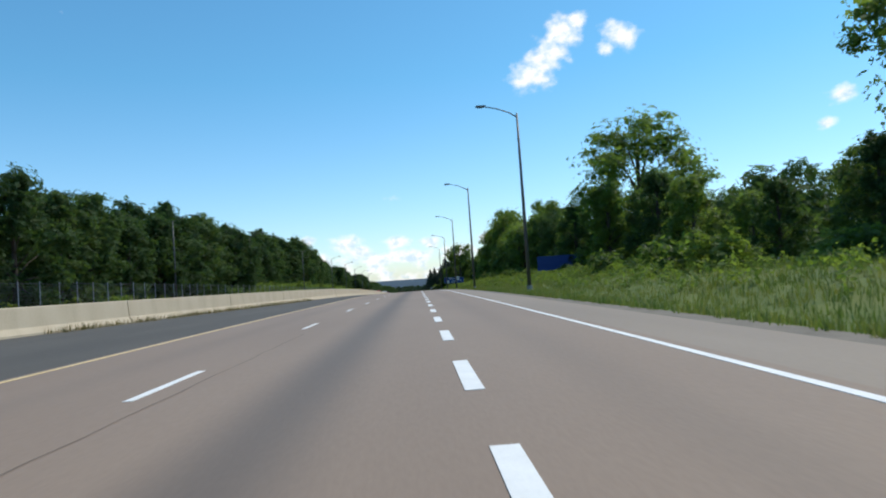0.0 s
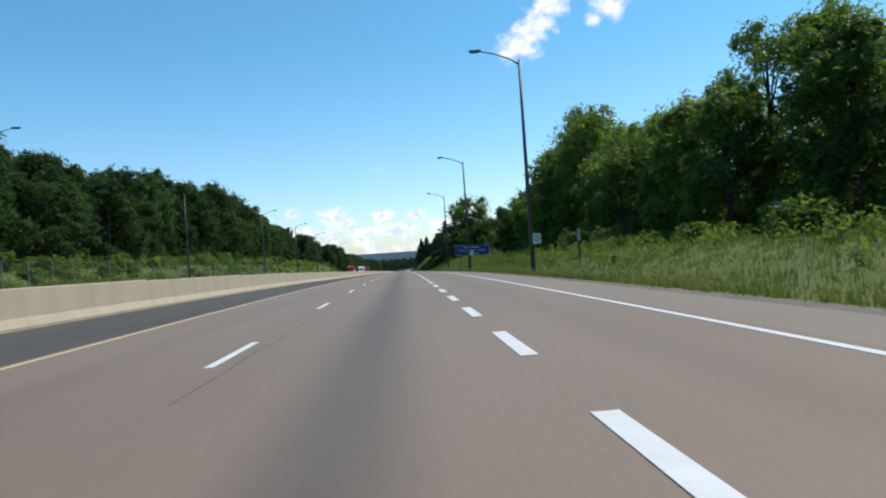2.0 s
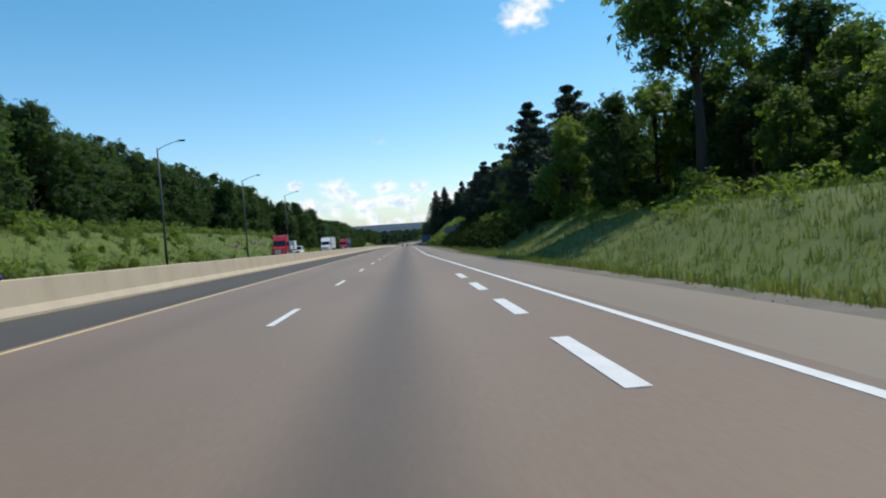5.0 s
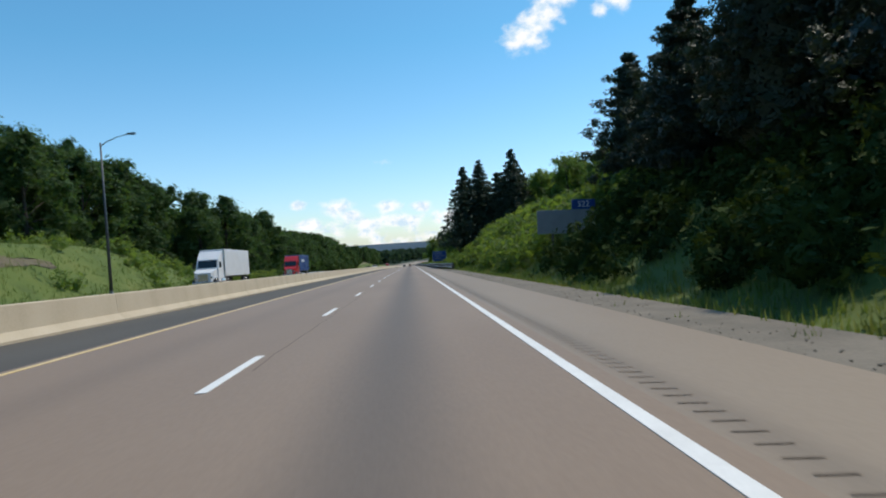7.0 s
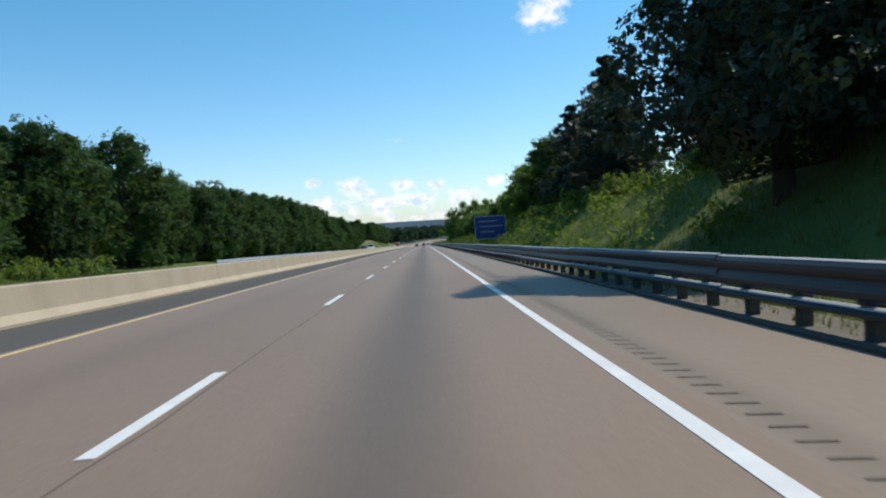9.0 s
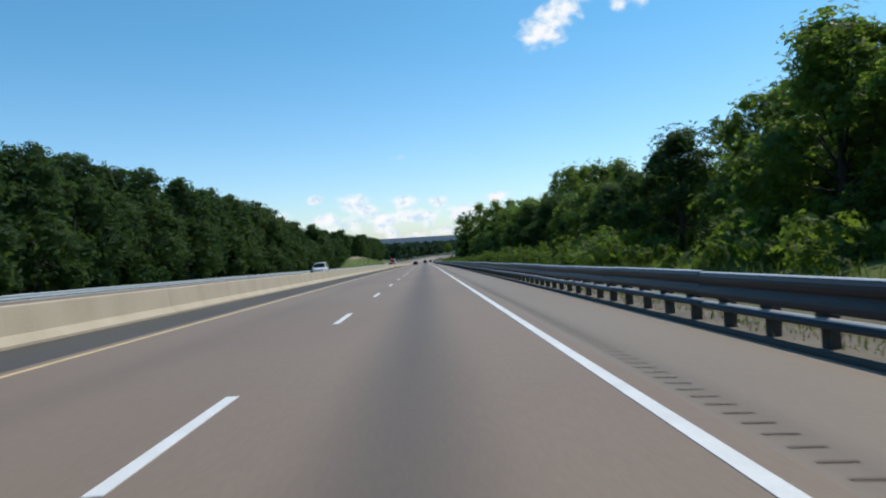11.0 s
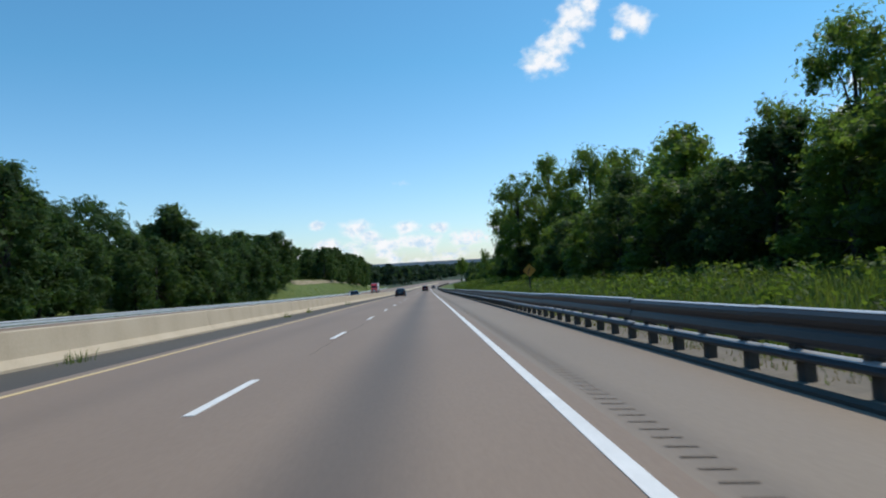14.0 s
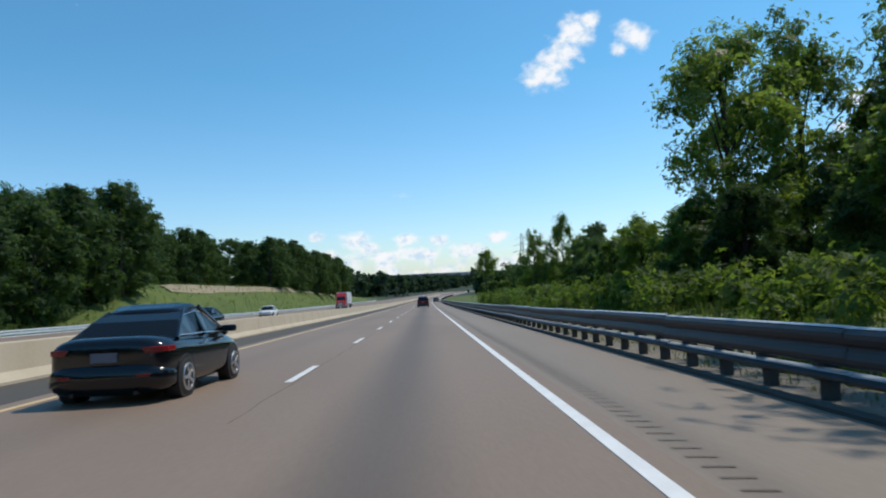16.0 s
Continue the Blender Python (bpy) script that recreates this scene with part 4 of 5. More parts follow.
while y < 880:
    for row in range(2):
        if y < 402:
            h = float(np.interp(y, [a for a, b in LEFT_H], [b for a, b in LEFT_H])) * float(np.interp(y, (0, 40, 110, 300, 420), (0.97, 1.04, 1.09, 1.05, 1.05))) * 0.87 * rng.uniform(0.9, 1.08)
        else:
            h = (float(np.interp(y, [a for a, b in LEFT_TOP], [b for a, b in LEFT_TOP])) - 0.3 - 0.25 * float(np.interp(y, (695, 715, 800, 900), (0, 4.7, 5.5, 2.5)))) * rng.uniform(0.93, 1.0)
        near = -32.5 if (y < 130 or y > 385) else -38.0
        if 283 < y < 345:
            near = -42.5
        if 708 < y < 780:
            near = -44.0
        x = near + road_x(y) - 4.0 - row * 6.0 + rng.uniform(-1.5, 1.5)
        if row == 0:
            plant(left_kinds if y < 465 else left_kinds[1::3], x, y + rng.uniform(-2, 2), max(5, h))
        else:
            behind_left += [(x, y + 4.2, max(5, h * (1.06 if y < 402 else 0.98))), (x - 5.5, y, max(5, h * (1.14 if y < 402 else 1.02)))]
    y += 8.5
plant(left_kinds, -37.2, 645.0, 15.0)

RIGHT_H = ((20, 8), (34, 7.3), (46, 6.0), (53, 9), (65, 12), (87, 13), (93, 12.6), (104, 13), (118, 15), (126, 15), (137, 13), (147, 14.5), (158, 19.5), (170, 18), (180, 16.5), (187, 15.5), (194, 15), (200, 13), (207, 9), (226, 10), (240, 12))
y = 22.0
while y < 243:
    h = float(np.interp(y, [a for a, b in RIGHT_H], [b for a, b in RIGHT_H])) * 0.88
    x, q, k = 23.5 + rng.uniform(-2.5, 2.5), y + rng.uniform(-1.5, 1.5), h * rng.uniform(0.85, 1.08)
    if 112 < y < 190 and int(y / 5.5) % 4 != 1:
        plant(open_kinds, x, q, k * 1.06, 18.0, 0.85)
    else:
        plant(right_kinds, x, q, k)
    if y > 110:
        plant(right_kinds, 19.0 + rng.uniform(-1.5, 1.5), y + 3, h * rng.uniform(0.55, 0.8))
    y += 5.5
plant([tall], 29.0, 82.0, 20.5, 19.0, 1.15)
plant([open_kinds[0]], 25.0, 27.0, 17.0, 18.0, 0.9)
plant([lone], 15.2, 233.0, 15.4, 16.0)
for x, y, h in ((12.2, 238, 7.5), (15.5, 240, 9.0), (19, 239, 9.5), (23.5, 236, 12.5), (10.5, 243, 7.0)):
    plant(right_kinds, x, y, h)
# the last five pines are added to throw shade on the bank
for x, y, h in ((11.5, 246, 9), (13, 252, 11), (11, 259, 11), (11.0, 284, 10), (14, 290, 11.5), (11.5, 297, 11), (13.5, 302, 12), (12.2, 307, 11.5), (11.5, 313, 10.5), (14, 318, 10), (16.5, 311, 12), (18, 285, 13), (17, 298, 14), (14.5, 297, 13), (16.5, 304, 14), (20, 294, 17), (15.5, 288, 13), (20.5, 304, 16), (15.8, 300, 13), (18.3, 302, 15), (10.4, 290.5, 11), (9.9, 296, 10), (9.8, 302.5, 9)):
    plant(dark_kinds, x, y, h * (1.0 if y < 266 else 0.8))
for x, y, h in ((12.4, 270, 8.5), (15.6, 273, 9.5), (12.8, 279, 8.0), (16.5, 266, 9.5), (11.6, 264.5, 7.5), (19.5, 276, 11), (20, 268, 11), (20.5, 315, 7), (19, 320, 6), (20, 328, 6.5), (18, 336, 6.5), (19, 343, 7.5), (17, 350, 8), (20, 356, 9), (18, 372, 9), (16, 378, 8)):
    plant(right_kinds, x, y, h * 1.02)
for k, (x, y, h) in enumerate(((7.2, 371.5, 13.9), (9.6, 372, 13.2), (14.3, 371, 14.2))):
    plant([spruces[k % 2]], x, y, h * 0.95, 13.0)
for x, y, h in ((11, 398, 11), (13, 403, 12), (11.5, 410, 10.5), (14, 416, 11), (17, 395, 14), (15.5, 388, 13.5), (18, 391, 15), (17, 381, 14), (13.6, 381, 13.5)):
    plant(dark_kinds, x, y, h * 0.85)
RIGHT_FAR = ((420, 10), (433, 9.5), (463, 7), (473, 5.5), (488, 6.4), (500, 7.5), (511, 7.7), (521, 8.3), (528, 8.5), (534, 8.9), (543, 9.0), (549, 6.6), (560, 7.1), (577, 7.6), (595, 7.2), (608, 7.4), (620, 7.4), (640, 7), (650, 6), (672, 5), (690, 5), (714, 5.4), (767, 5), (900, 6))
y = 423.0
while y < 900:
    h = float(np.interp(y, [a for a, b in RIGHT_FAR], [b for a, b in RIGHT_FAR])) * 0.97
    plant(right_kinds, (14.4 if 553 < y < 634 else 12.5 if y < 676 else 18.5) + road_x(y) + rng.uniform(-1.2, 1.2), y + rng.uniform(-1.2, 1.2), h * rng.uniform(0.88, 1.05), wide=1.15)
    if y < 655:
        behind_right.append((16.8 + road_x(y) + rng.uniform(-1.2, 1.2), y + 2.0, h * rng.uniform(1.0, 1.12)))
    y += 4.2 if y < 700 else 9.0
for x, y, h in ((19.0, 372, 10), (17.5, 366, 9.2), (16.6, 375, 9), (20, 384, 10.5), (22, 378, 10.5), (21.5, 374, 9.5), (20.5, 357, 8.5), (22, 366, 9.5), (26.5, 579, 14), (33, 581, 20.3), (39.5, 583, 21.5), (46, 586, 22), (19.5, 600, 12.4), (18.5, 612, 11.2), (22.5, 606, 12.4), (20.5, 622, 11), (17.5, 633, 10), (24.5, 724, 11), (29.5, 720, 11.4), (35, 718, 12)):
    plant(right_kinds, x, y, h)
for k, x, y, h, wide in ((0, 12.0, 638, 15.8, 0.8), (1, 16.8, 640, 18.4, 0.75), (2, 21.8, 637, 18.8, 0.75), (1, 27, 640.5, 19, 0.75), (0, 32.5, 638, 19, 0.75), (2, 14.6, 661, 14.2, 0.85), (0, 19.6, 663, 15.6, 0.8), (1, 25, 660, 16.5, 0.8), (2, 18.6, 578, 12.2, 0.8), (1, 22.4, 575.5, 13.2, 0.8), (0, 14.4, 720, 10.2, 0.55), (2, 18.9, 722, 12.3, 0.55)):
    plant([open_kinds[k]], x, y, h, 18.0, wide)


plant([lone], 9.3, 740.0, 9.2, 16.0, 0.62)


def tree_rows(name, label, places, mat, seed):
    """Whole crowns standing behind the front row, joined."""
    r = np.random.default_rng(seed)
    kinds = [broad_crown(seed + k, 14.0, 5.0, 36, 900, 0.55, 0.02, 1.0, 0.6)[:2] for k in range(4)]
    pieces = []
    for x, y, h in places:
        v, f = kinds[int(r.integers(4))]
        a, k = r.uniform(0, 6.28), h / 14.0
        c, s = math.cos(a), math.sin(a)
        pieces.append((np.array(v) @ np.array([[c, s, 0], [-s, c, 0], [0, 0, 1]]) * k + np.array([x, y, ground_z(x, y) - 0.2]), f))
    v, f = join(pieces)
    tagged(link(name, v, f, mat), label, "woods", kind="stuff")


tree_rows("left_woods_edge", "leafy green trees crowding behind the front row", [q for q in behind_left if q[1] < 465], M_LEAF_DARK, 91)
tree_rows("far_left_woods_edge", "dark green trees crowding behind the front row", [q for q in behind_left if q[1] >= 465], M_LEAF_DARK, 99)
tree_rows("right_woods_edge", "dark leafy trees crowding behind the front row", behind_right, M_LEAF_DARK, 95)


# ---- woods behind: too many to count ----
def woods(name, label, spots, cards, size, mat, seed, wide=0.33, inner=5):
    r = np.random.default_rng(seed)
    pieces = []
    for x, y, h in spots:
        g = ground_z(x, y)
        w = h * wide
        cs = [(x + r.uniform(-0.6, 0.6) * w, y + r.uniform(-0.6, 0.6) * w, g + h * q) for q in (0.2, 0.38, 0.55, 0.72, 0.85)]
        rs = [w * q for q in (0.8, 0.9, 0.85, 0.7, 0.45)]
        pieces += [blob(r, c, q * 0.5) for c, q in list(zip(cs, rs))[:inner]]
        pieces.append(leaf_cards(r, cs, rs, cards, size))
    v, f = join(pieces)
    tagged(link(name, v, f, mat), label, "woods", kind="stuff")


def spots(x0, x1, y0, y1, n, h0, h1, seed):
    r = random.Random(seed)
    return [(r.uniform(x0, x1) + road_x(min(yy, 1300.0)), yy, r.uniform(h0, h1)) for yy in (r.uniform(y0, y1) for _ in range(n))]


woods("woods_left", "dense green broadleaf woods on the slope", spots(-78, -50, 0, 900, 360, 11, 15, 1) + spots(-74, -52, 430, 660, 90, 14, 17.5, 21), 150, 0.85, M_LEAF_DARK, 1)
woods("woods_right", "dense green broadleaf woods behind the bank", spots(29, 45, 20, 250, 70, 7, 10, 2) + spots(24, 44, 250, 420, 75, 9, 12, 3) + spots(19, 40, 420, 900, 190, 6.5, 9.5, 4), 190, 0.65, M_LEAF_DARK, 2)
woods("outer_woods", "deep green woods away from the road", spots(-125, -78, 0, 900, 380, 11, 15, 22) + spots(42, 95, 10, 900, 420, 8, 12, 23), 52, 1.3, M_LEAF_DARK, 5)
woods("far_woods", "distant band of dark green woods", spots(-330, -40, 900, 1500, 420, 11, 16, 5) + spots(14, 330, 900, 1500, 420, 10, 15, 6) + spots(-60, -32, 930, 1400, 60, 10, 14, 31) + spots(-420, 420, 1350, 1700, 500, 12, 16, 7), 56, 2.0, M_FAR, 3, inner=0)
woods("bank_undergrowth", "low tangled green weeds and brush on the bank", spots(8.5, 20, 14, 242, 900, 0.3, 0.8, 11) + spots(5.0, 11, 372, 440, 200, 0.4, 1.1, 12), 40, 0.12, M_BUSH, 11, 0.9, 0)
# brush under the pines takes the darkened tone, brush in sun the bright one
woods("shaded_brush", "green brush under the pines, darkened for shade", [q for q in spots(4.9, 14.5, 244, 309, 560, 0.6, 1.6, 13) if not (263 < q[1] < 283 and q[0] > 8.0)], 56, 0.2, M_BRUSH_DARK, 12, 0.55, 2)
woods("bank_brush", "sunlit green brush on the bank among the pines", spots(7.5, 13, 263, 283, 110, 0.5, 1.4, 18), 110, 0.14, M_BUSH, 17, 0.55, 2)
woods("creeper_bank", "sunlit mass of creepers and brush on the steep bank", [q for q in spots(4.8, 17, 306, 362, 600, 0.7, 1.9, 14) if not (q[0] < 9.2 and q[1] < 313)], 120, 0.19, M_BUSH, 13, 0.55, 2)
woods("rail_brush", "tall brush between the guard rail and the trees", [q for q in spots(6.0, 11, 425, 720, 420, 0.6, 1.9, 15) if not 551 < q[1] < 634], 90, 0.19, M_BUSH, 14, 0.5, 2)
woods("verge_weeds", "tall leafy weeds in the grass behind the guard rail", spots(4.2, 14, 549, 637, 620, 0.45, 1.25, 17), 60, 0.1, M_BUSH, 16, 0.45, 0)
woods("far_verge_brush", "low brush on the slope beyond the oncoming lanes", [q for q in spots(-43, -25.5, 20, 420, 1500, 0.4, 1.7, 16) if q[0] < far_edge(q[1]) - 1.8 and not (286 < q[1] < 346 and q[0] > -36 and int(q[1] * 7) % 4)], 46, 0.24, M_BUSH, 15, 0.7, 2)


# ---- motor cars ----
def loft(bm, sections, close=True):
    rings = [[bm.verts.new(p) for p in s] for s in sections]
    n = len(rings[0])
    for a, b in zip(rings, rings[1:]):
        for k in range(n):
            bm.faces.new((a[k], a[(k + 1) % n], b[(k + 1) % n], b[k]))
    if close:
        bm.faces.new(rings[0][::-1]); bm.faces.new(rings[-1])
    return bm


def ring(y, q, zb, zt, n=20, p=3.0):
    """A rounded cross-section, wide q to each side."""
    pts = []
    for k in range(n):
        a = 2 * math.pi * (k + 0.5) / n
        ca, sa = math.cos(a), math.sin(a)
        pts.append((q * math.copysign(abs(ca) ** (2 / p), ca), y, (zb + zt) / 2 + (zt - zb) / 2 * math.copysign(abs(sa) ** (2 / p), sa)))
    return pts


def wheel(parent, x, y, r, w, rim):
    ty = part("wheel", tube(bmesh.new(), [(x - w / 2, y, r), (x - w / 2 + 0.02, y, r), (x + w / 2 - 0.02, y, r), (x + w / 2, y, r)], [r * 0.9, r, r, r * 0.9], 24), M_RUBBER, parent)
    side = 1 if x > 0 else -1
    xs = x + side * w / 2
    part("rim", tube(bmesh.new(), [(xs - side * 0.02, y, r), (xs + side * 0.004, y, r)], [r * 0.7, r * 0.68], 24), M_TRIM, ty)
    bm = bmesh.new()
    for k in range(24):
        a, b = 2 * math.pi * k / 24, 2 * math.pi * (k + 1) / 24
        ring = []
        for q, o in ((0.72, 0.004), (0.70, 0.014), (0.62, 0.014), (0.60, 0.004)):
            ring.append([bm.verts.new((xs + side * o, y + r * q * math.sin(t), r + r * q * math.cos(t))) for t in (a, b)])
        for p, q in zip(ring, ring[1:]):
            bm.faces.new((p[0], p[1], q[1], q[0]))
    part("rim_lip", bm, rim, ty)
    part("hub", tube(bmesh.new(), [(xs, y, r), (xs + side * 0.02, y, r)], [r * 0.17, r * 0.13], 12), rim, ty)
    for k in range(5):
        bm = bmesh.new()
        box(bm, (0, 0, r * 0.38), (0.014, r * 0.15, r * 0.5), Matrix.Translation((xs + side * 0.008, y, r)) @ Matrix.Rotation(2 * math.pi * k / 5 + 0.3, 4, "X"))
        part("spoke", bm, rim, ty)


def car(name, label, at, colour, l, w, h, style, group=""):
    """A car along +y, its tail at y = 0."""
    c = thing(name, label, "car", group, at=at)
    hw = w / 2
    belt, sill = h * 0.62, h * 0.13
    if style == "sedan":
        hood, boot = 0.60 * h, 0.66 * h
        belt = h * 0.655
        cab = ((0.15, belt), (0.36, h * 0.965), (0.54, h), (0.76, belt * 0.97))
    elif style == "van":
        hood, boot = 0.62 * h, 0.66 * h
        cab = ((0.01, belt), (0.05, h * 0.96), (0.62, h), (0.80, belt * 0.98))
    else:
        hood, boot = 0.60 * h, 0.64 * h
        cab = ((0.01, belt), (0.09, h * 0.95), (0.55, h), (0.76, belt * 0.98))
    profile = [(0.0, sill * 1.5, boot * 0.86, 0.86), (0.015, sill * 1.1, boot * 0.97, 0.93), (0.06, sill, boot, 0.97), (0.18, sill, boot * 0.985, 1.0), (0.5, sill * 0.9, belt, 1.0), (0.72, sill, belt * 0.98, 1.0), (0.86, sill, hood, 0.98), (0.96, sill * 1.1, hood * 0.88, 0.9), (1.0, sill * 1.6, hood * 0.7, 0.74)]
    bm = bmesh.new()
    secs = []
    for f, zb, zt, k in profile:
        y, q = f * l, hw * k
        secs.append([(-q * 0.93, y, zb), (-q, y, zb + 0.12 * h), (-q * 1.0, y, zt - 0.14 * h), (-q * 0.965, y, zt - 0.045 * h), (-q * 0.86, y, zt), (q * 0.86, y, zt), (q * 0.965, y, zt - 0.045 * h), (q * 1.0, y, zt - 0.14 * h), (q, y, zb + 0.12 * h), (q * 0.93, y, zb)])
    if style == "sedan":
        shape = ((0.0, 0.24, 0.60, 0.66), (0.012, 0.16, 0.665, 0.85), (0.04, 0.12, 0.695, 0.945), (0.1, 0.09, 0.705, 0.985), (0.2, 0.08, 0.695, 1.0), (0.35, 0.075, 0.675, 1.0), (0.55, 0.075, 0.66, 1.0), (0.72, 0.08, 0.64, 1.0), (0.86, 0.13, 0.60, 0.97), (0.95, 0.16, 0.53, 0.87), (1.0, 0.24, 0.44, 0.62))
        secs = [ring(f * l, hw * k, za * h, zb * h, 24, 4.2) for f, za, zb, k in shape]
    body = part("body", loft(bm, secs), colour, c, smooth=True)
    body.modifiers.new("round", "SUBSURF").levels = 1
    # glass house and roof
    (r0, z0), (r1, z1), (r2, z2), (r3, z3) = cab
    bot, top = hw * 0.9, hw * (0.66 if style == "sedan" else 0.74)
    mid = (r1 + r2) / 2
    line = [(r0, z0 - 0.03, bot), (r0 + 0.5 * (r1 - r0), z0 + 0.6 * (z1 - z0), (bot + top) / 2 - 0.01), (r1, z1 - 0.02, top), (mid, h + 0.012, top * 1.02), (r2, z2 - 0.02, top), (r2 + 0.5 * (r3 - r2), z3 + 0.58 * (z2 - z3), (bot + top) / 2 - 0.01), (r3, z3 - 0.03, bot)]
    bm = bmesh.new()
    loft(bm, [[(-bot * 0.99, f * l, belt * 0.9), (-q, f * l, z), (q, f * l, z), (bot * 0.99, f * l, belt * 0.9)] for f, z, q in line])
    part("glasshouse", bm, M_CARGLASS, c, "dark tinted windows")
    bm = bmesh.new()
    rows = []
    for f, z, q in ((r1 - 0.012, z1 - 0.03, top), (r1 + 0.03, z1 - 0.005, top * 1.02), (mid, h + 0.022, top * 1.04), (r2 - 0.03, z2 - 0.003, top * 1.02), (r2 + 0.012, z2 - 0.03, top)):
        rows.append([(-q * 1.03, f * l, z - 0.05), (-q * 0.98, f * l, z), (-q * 0.6, f * l, z + 0.018), (q * 0.6, f * l, z + 0.018), (q * 0.98, f * l, z), (q * 1.03, f * l, z - 0.05)])
    loft(bm, rows)
    part("roof", bm, colour, c, smooth=True)
    for sx in (-1, 1):
        for (ya, za), (yb, zb) in (((r0, z0), (r1, z1)), ((r2, z2), (r3, z3)), ((0.46, belt), (0.46, h * 0.985))):
            bm = bmesh.new()
            tube(bm, [(sx * bot * 1.005, ya * l, za - 0.02), (sx * top * 1.005, yb * l, zb - 0.015)] if zb > za else [(sx * top * 1.005, ya * l, za - 0.015), (sx * bot * 1.005, yb * l, zb - 0.02)], [0.028, 0.022], 6)
            part("pillar", bm, colour, c)
        bm = bmesh.new()
        box(bm, (sx * (hw + 0.005), r3 * l - 0.12 * l / 3, belt + 0.03), (0.2, 0.08, 0.09))
        part("mirror", bm, colour, c, bevel=0.025)
        bm = bmesh.new()
        if style == "sedan":
            loft(bm, [[(sx * hw * q, yy, boot * za) for q, za in ((a, 0.76), (a + 0.03, 0.885), (b, 0.88), (b, 0.79))] for yy, a, b in ((0.012, 0.54, 0.76), (0.05, 0.60, 0.885), (0.13, 0.70, 0.95), (0.25, 0.86, 0.985))])
            bmesh.ops.recalc_face_normals(bm, faces=bm.faces)
            part("tail_lamp", bm, M_REDLAMP, c, "red wrap-round tail lamp", bevel=0.012)
            rail = [(r0 + 0.02, z0 + 0.015, bot * 1.0), (r1 - 0.03, z1 - 0.09, top * 1.05), (mid, h - 0.075, top * 1.09), (r2 + 0.02, z2 - 0.1, top * 1.06), (r3 - 0.03, z3 + 0.012, bot * 1.0), (0.45, belt + 0.012, bot * 1.005), (r0 + 0.02, z0 + 0.015, bot * 1.0)]
            part("window_trim", tube(bmesh.new(), [(sx * q, f * l, z) for f, z, q in rail], [0.009] * 7, 6), M_CHROME, c, "bright chrome window trim")
            bm = bmesh.new()
            box(bm, (sx * hw * 0.62, -0.012, h * 0.3), (hw * 0.2, 0.05, 0.03))
            part("reflector", bm, M_REDLAMP, c)
        else:
            box(bm, (sx * hw * 0.82, 0.012, boot * 0.84), (hw * 0.24, 0.07, h * 0.16))
            part("tail_lamp", bm, M_REDLAMP, c, "red tail lamp", bevel=0.012)
        bm = bmesh.new()
        box(bm, (sx * hw * 0.62, l * 0.985, hood * 0.68), (hw * 0.36, 0.07, h * 0.08))
        part("headlamp", bm, M_CHROME, c, "clear headlamp", bevel=0.012)
        for yw in (0.19, 0.79):
            bm = bmesh.new()
            tube(bm, [(sx * (hw - 0.16), yw * l, h * 0.22), (sx * (hw + 0.002), yw * l, h * 0.22)], [h * 0.245, h * 0.245], 24)
            part("wheel_arch", bm, M_TRIM, c)
            wheel(c, sx * (hw - (0.066 if style == "sedan" else 0.07)), yw * l, h * 0.215, 0.15, M_CHROME)
        for yd in (0.40, 0.60):
            bm = bmesh.new()
            box(bm, (sx * (hw + 0.004), yd * l, belt * 0.86), (0.02, 0.11, 0.022))
            part("door_handle", bm, M_CHROME, c, bevel=0.004)
    bm = bmesh.new()
    if style == "sedan":
        loft(bm, [ring(f * l, hw * k, za * h, zb * h, 20, 3.4) for f, za, zb, k in ((-0.012, 0.2, 0.38, 0.66), (0.004, 0.12, 0.42, 0.87), (0.035, 0.09, 0.43, 0.965), (0.08, 0.08, 0.42, 1.0), (0.11, 0.08, 0.40, 0.995))])
        part("bumper", bm, colour, c, smooth=True)
    else:
        box(bm, (0, 0.012, sill * 1.7), (w * 0.86, 0.1, h * 0.24))
        part("bumper", bm, M_TRIM, c, bevel=0.015)
    bm = bmesh.new()
    box(bm, (0, -0.006, boot * 0.74), (0.28, 0.02, 0.1))
    part("number_plate", bm, M_PLATE, c, "blank number plate, dimmed for shade")
    for sx in (-0.5, 0.5):
        part("exhaust", tube(bmesh.new(), [(sx * hw, -0.03, sill * 0.95), (sx * hw, 0.15, sill * 0.95)], [0.022, 0.022], 10), M_TRIM, c)
    return c


P_BLACK = paint("black_car_paint", (0.006, 0.0065, 0.009), 0.14)
P_RED = paint("dark_red_car_paint", (0.16, 0.012, 0.014))
P_WHITE = paint("white_vehicle_paint", (0.78, 0.79, 0.8), 0.3)
P_BLUE = paint("dark_blue_car_paint", (0.015, 0.025, 0.07))
P_TRUCKRED = paint("red_truck_paint", (0.42, 0.02, 0.025), 0.3)
P_BOXBLUE = paint("blue_container_paint", (0.02, 0.06, 0.2), 0.5)
P_GREY = paint("grey_car_paint", (0.1, 0.1, 0.11))


def on_road(x, y, turn=0.0):
    return pose(x + road_x(y), y, road_z(y) + 0.002, tilt(y) * (1 if abs(turn) < 90 else -1), 0, turn)


car("sedan_car", "glossy black saloon car on the lane beside the barrier", on_road(-4.62, 635.5, -1.0), P_BLACK, 2.85, 1.36, 1.05, "sedan")
car("minivan_car", "dark red minivan ahead on the road", on_road(-1.6, 712.0), P_RED, 3.2, 1.5, 1.42, "van")
car("sedan_car", "small dark car far ahead on the road", on_road(1.0, 790.0), P_GREY, 3.0, 1.4, 1.15, "sedan")
ONC = "traffic on the oncoming carriageway"
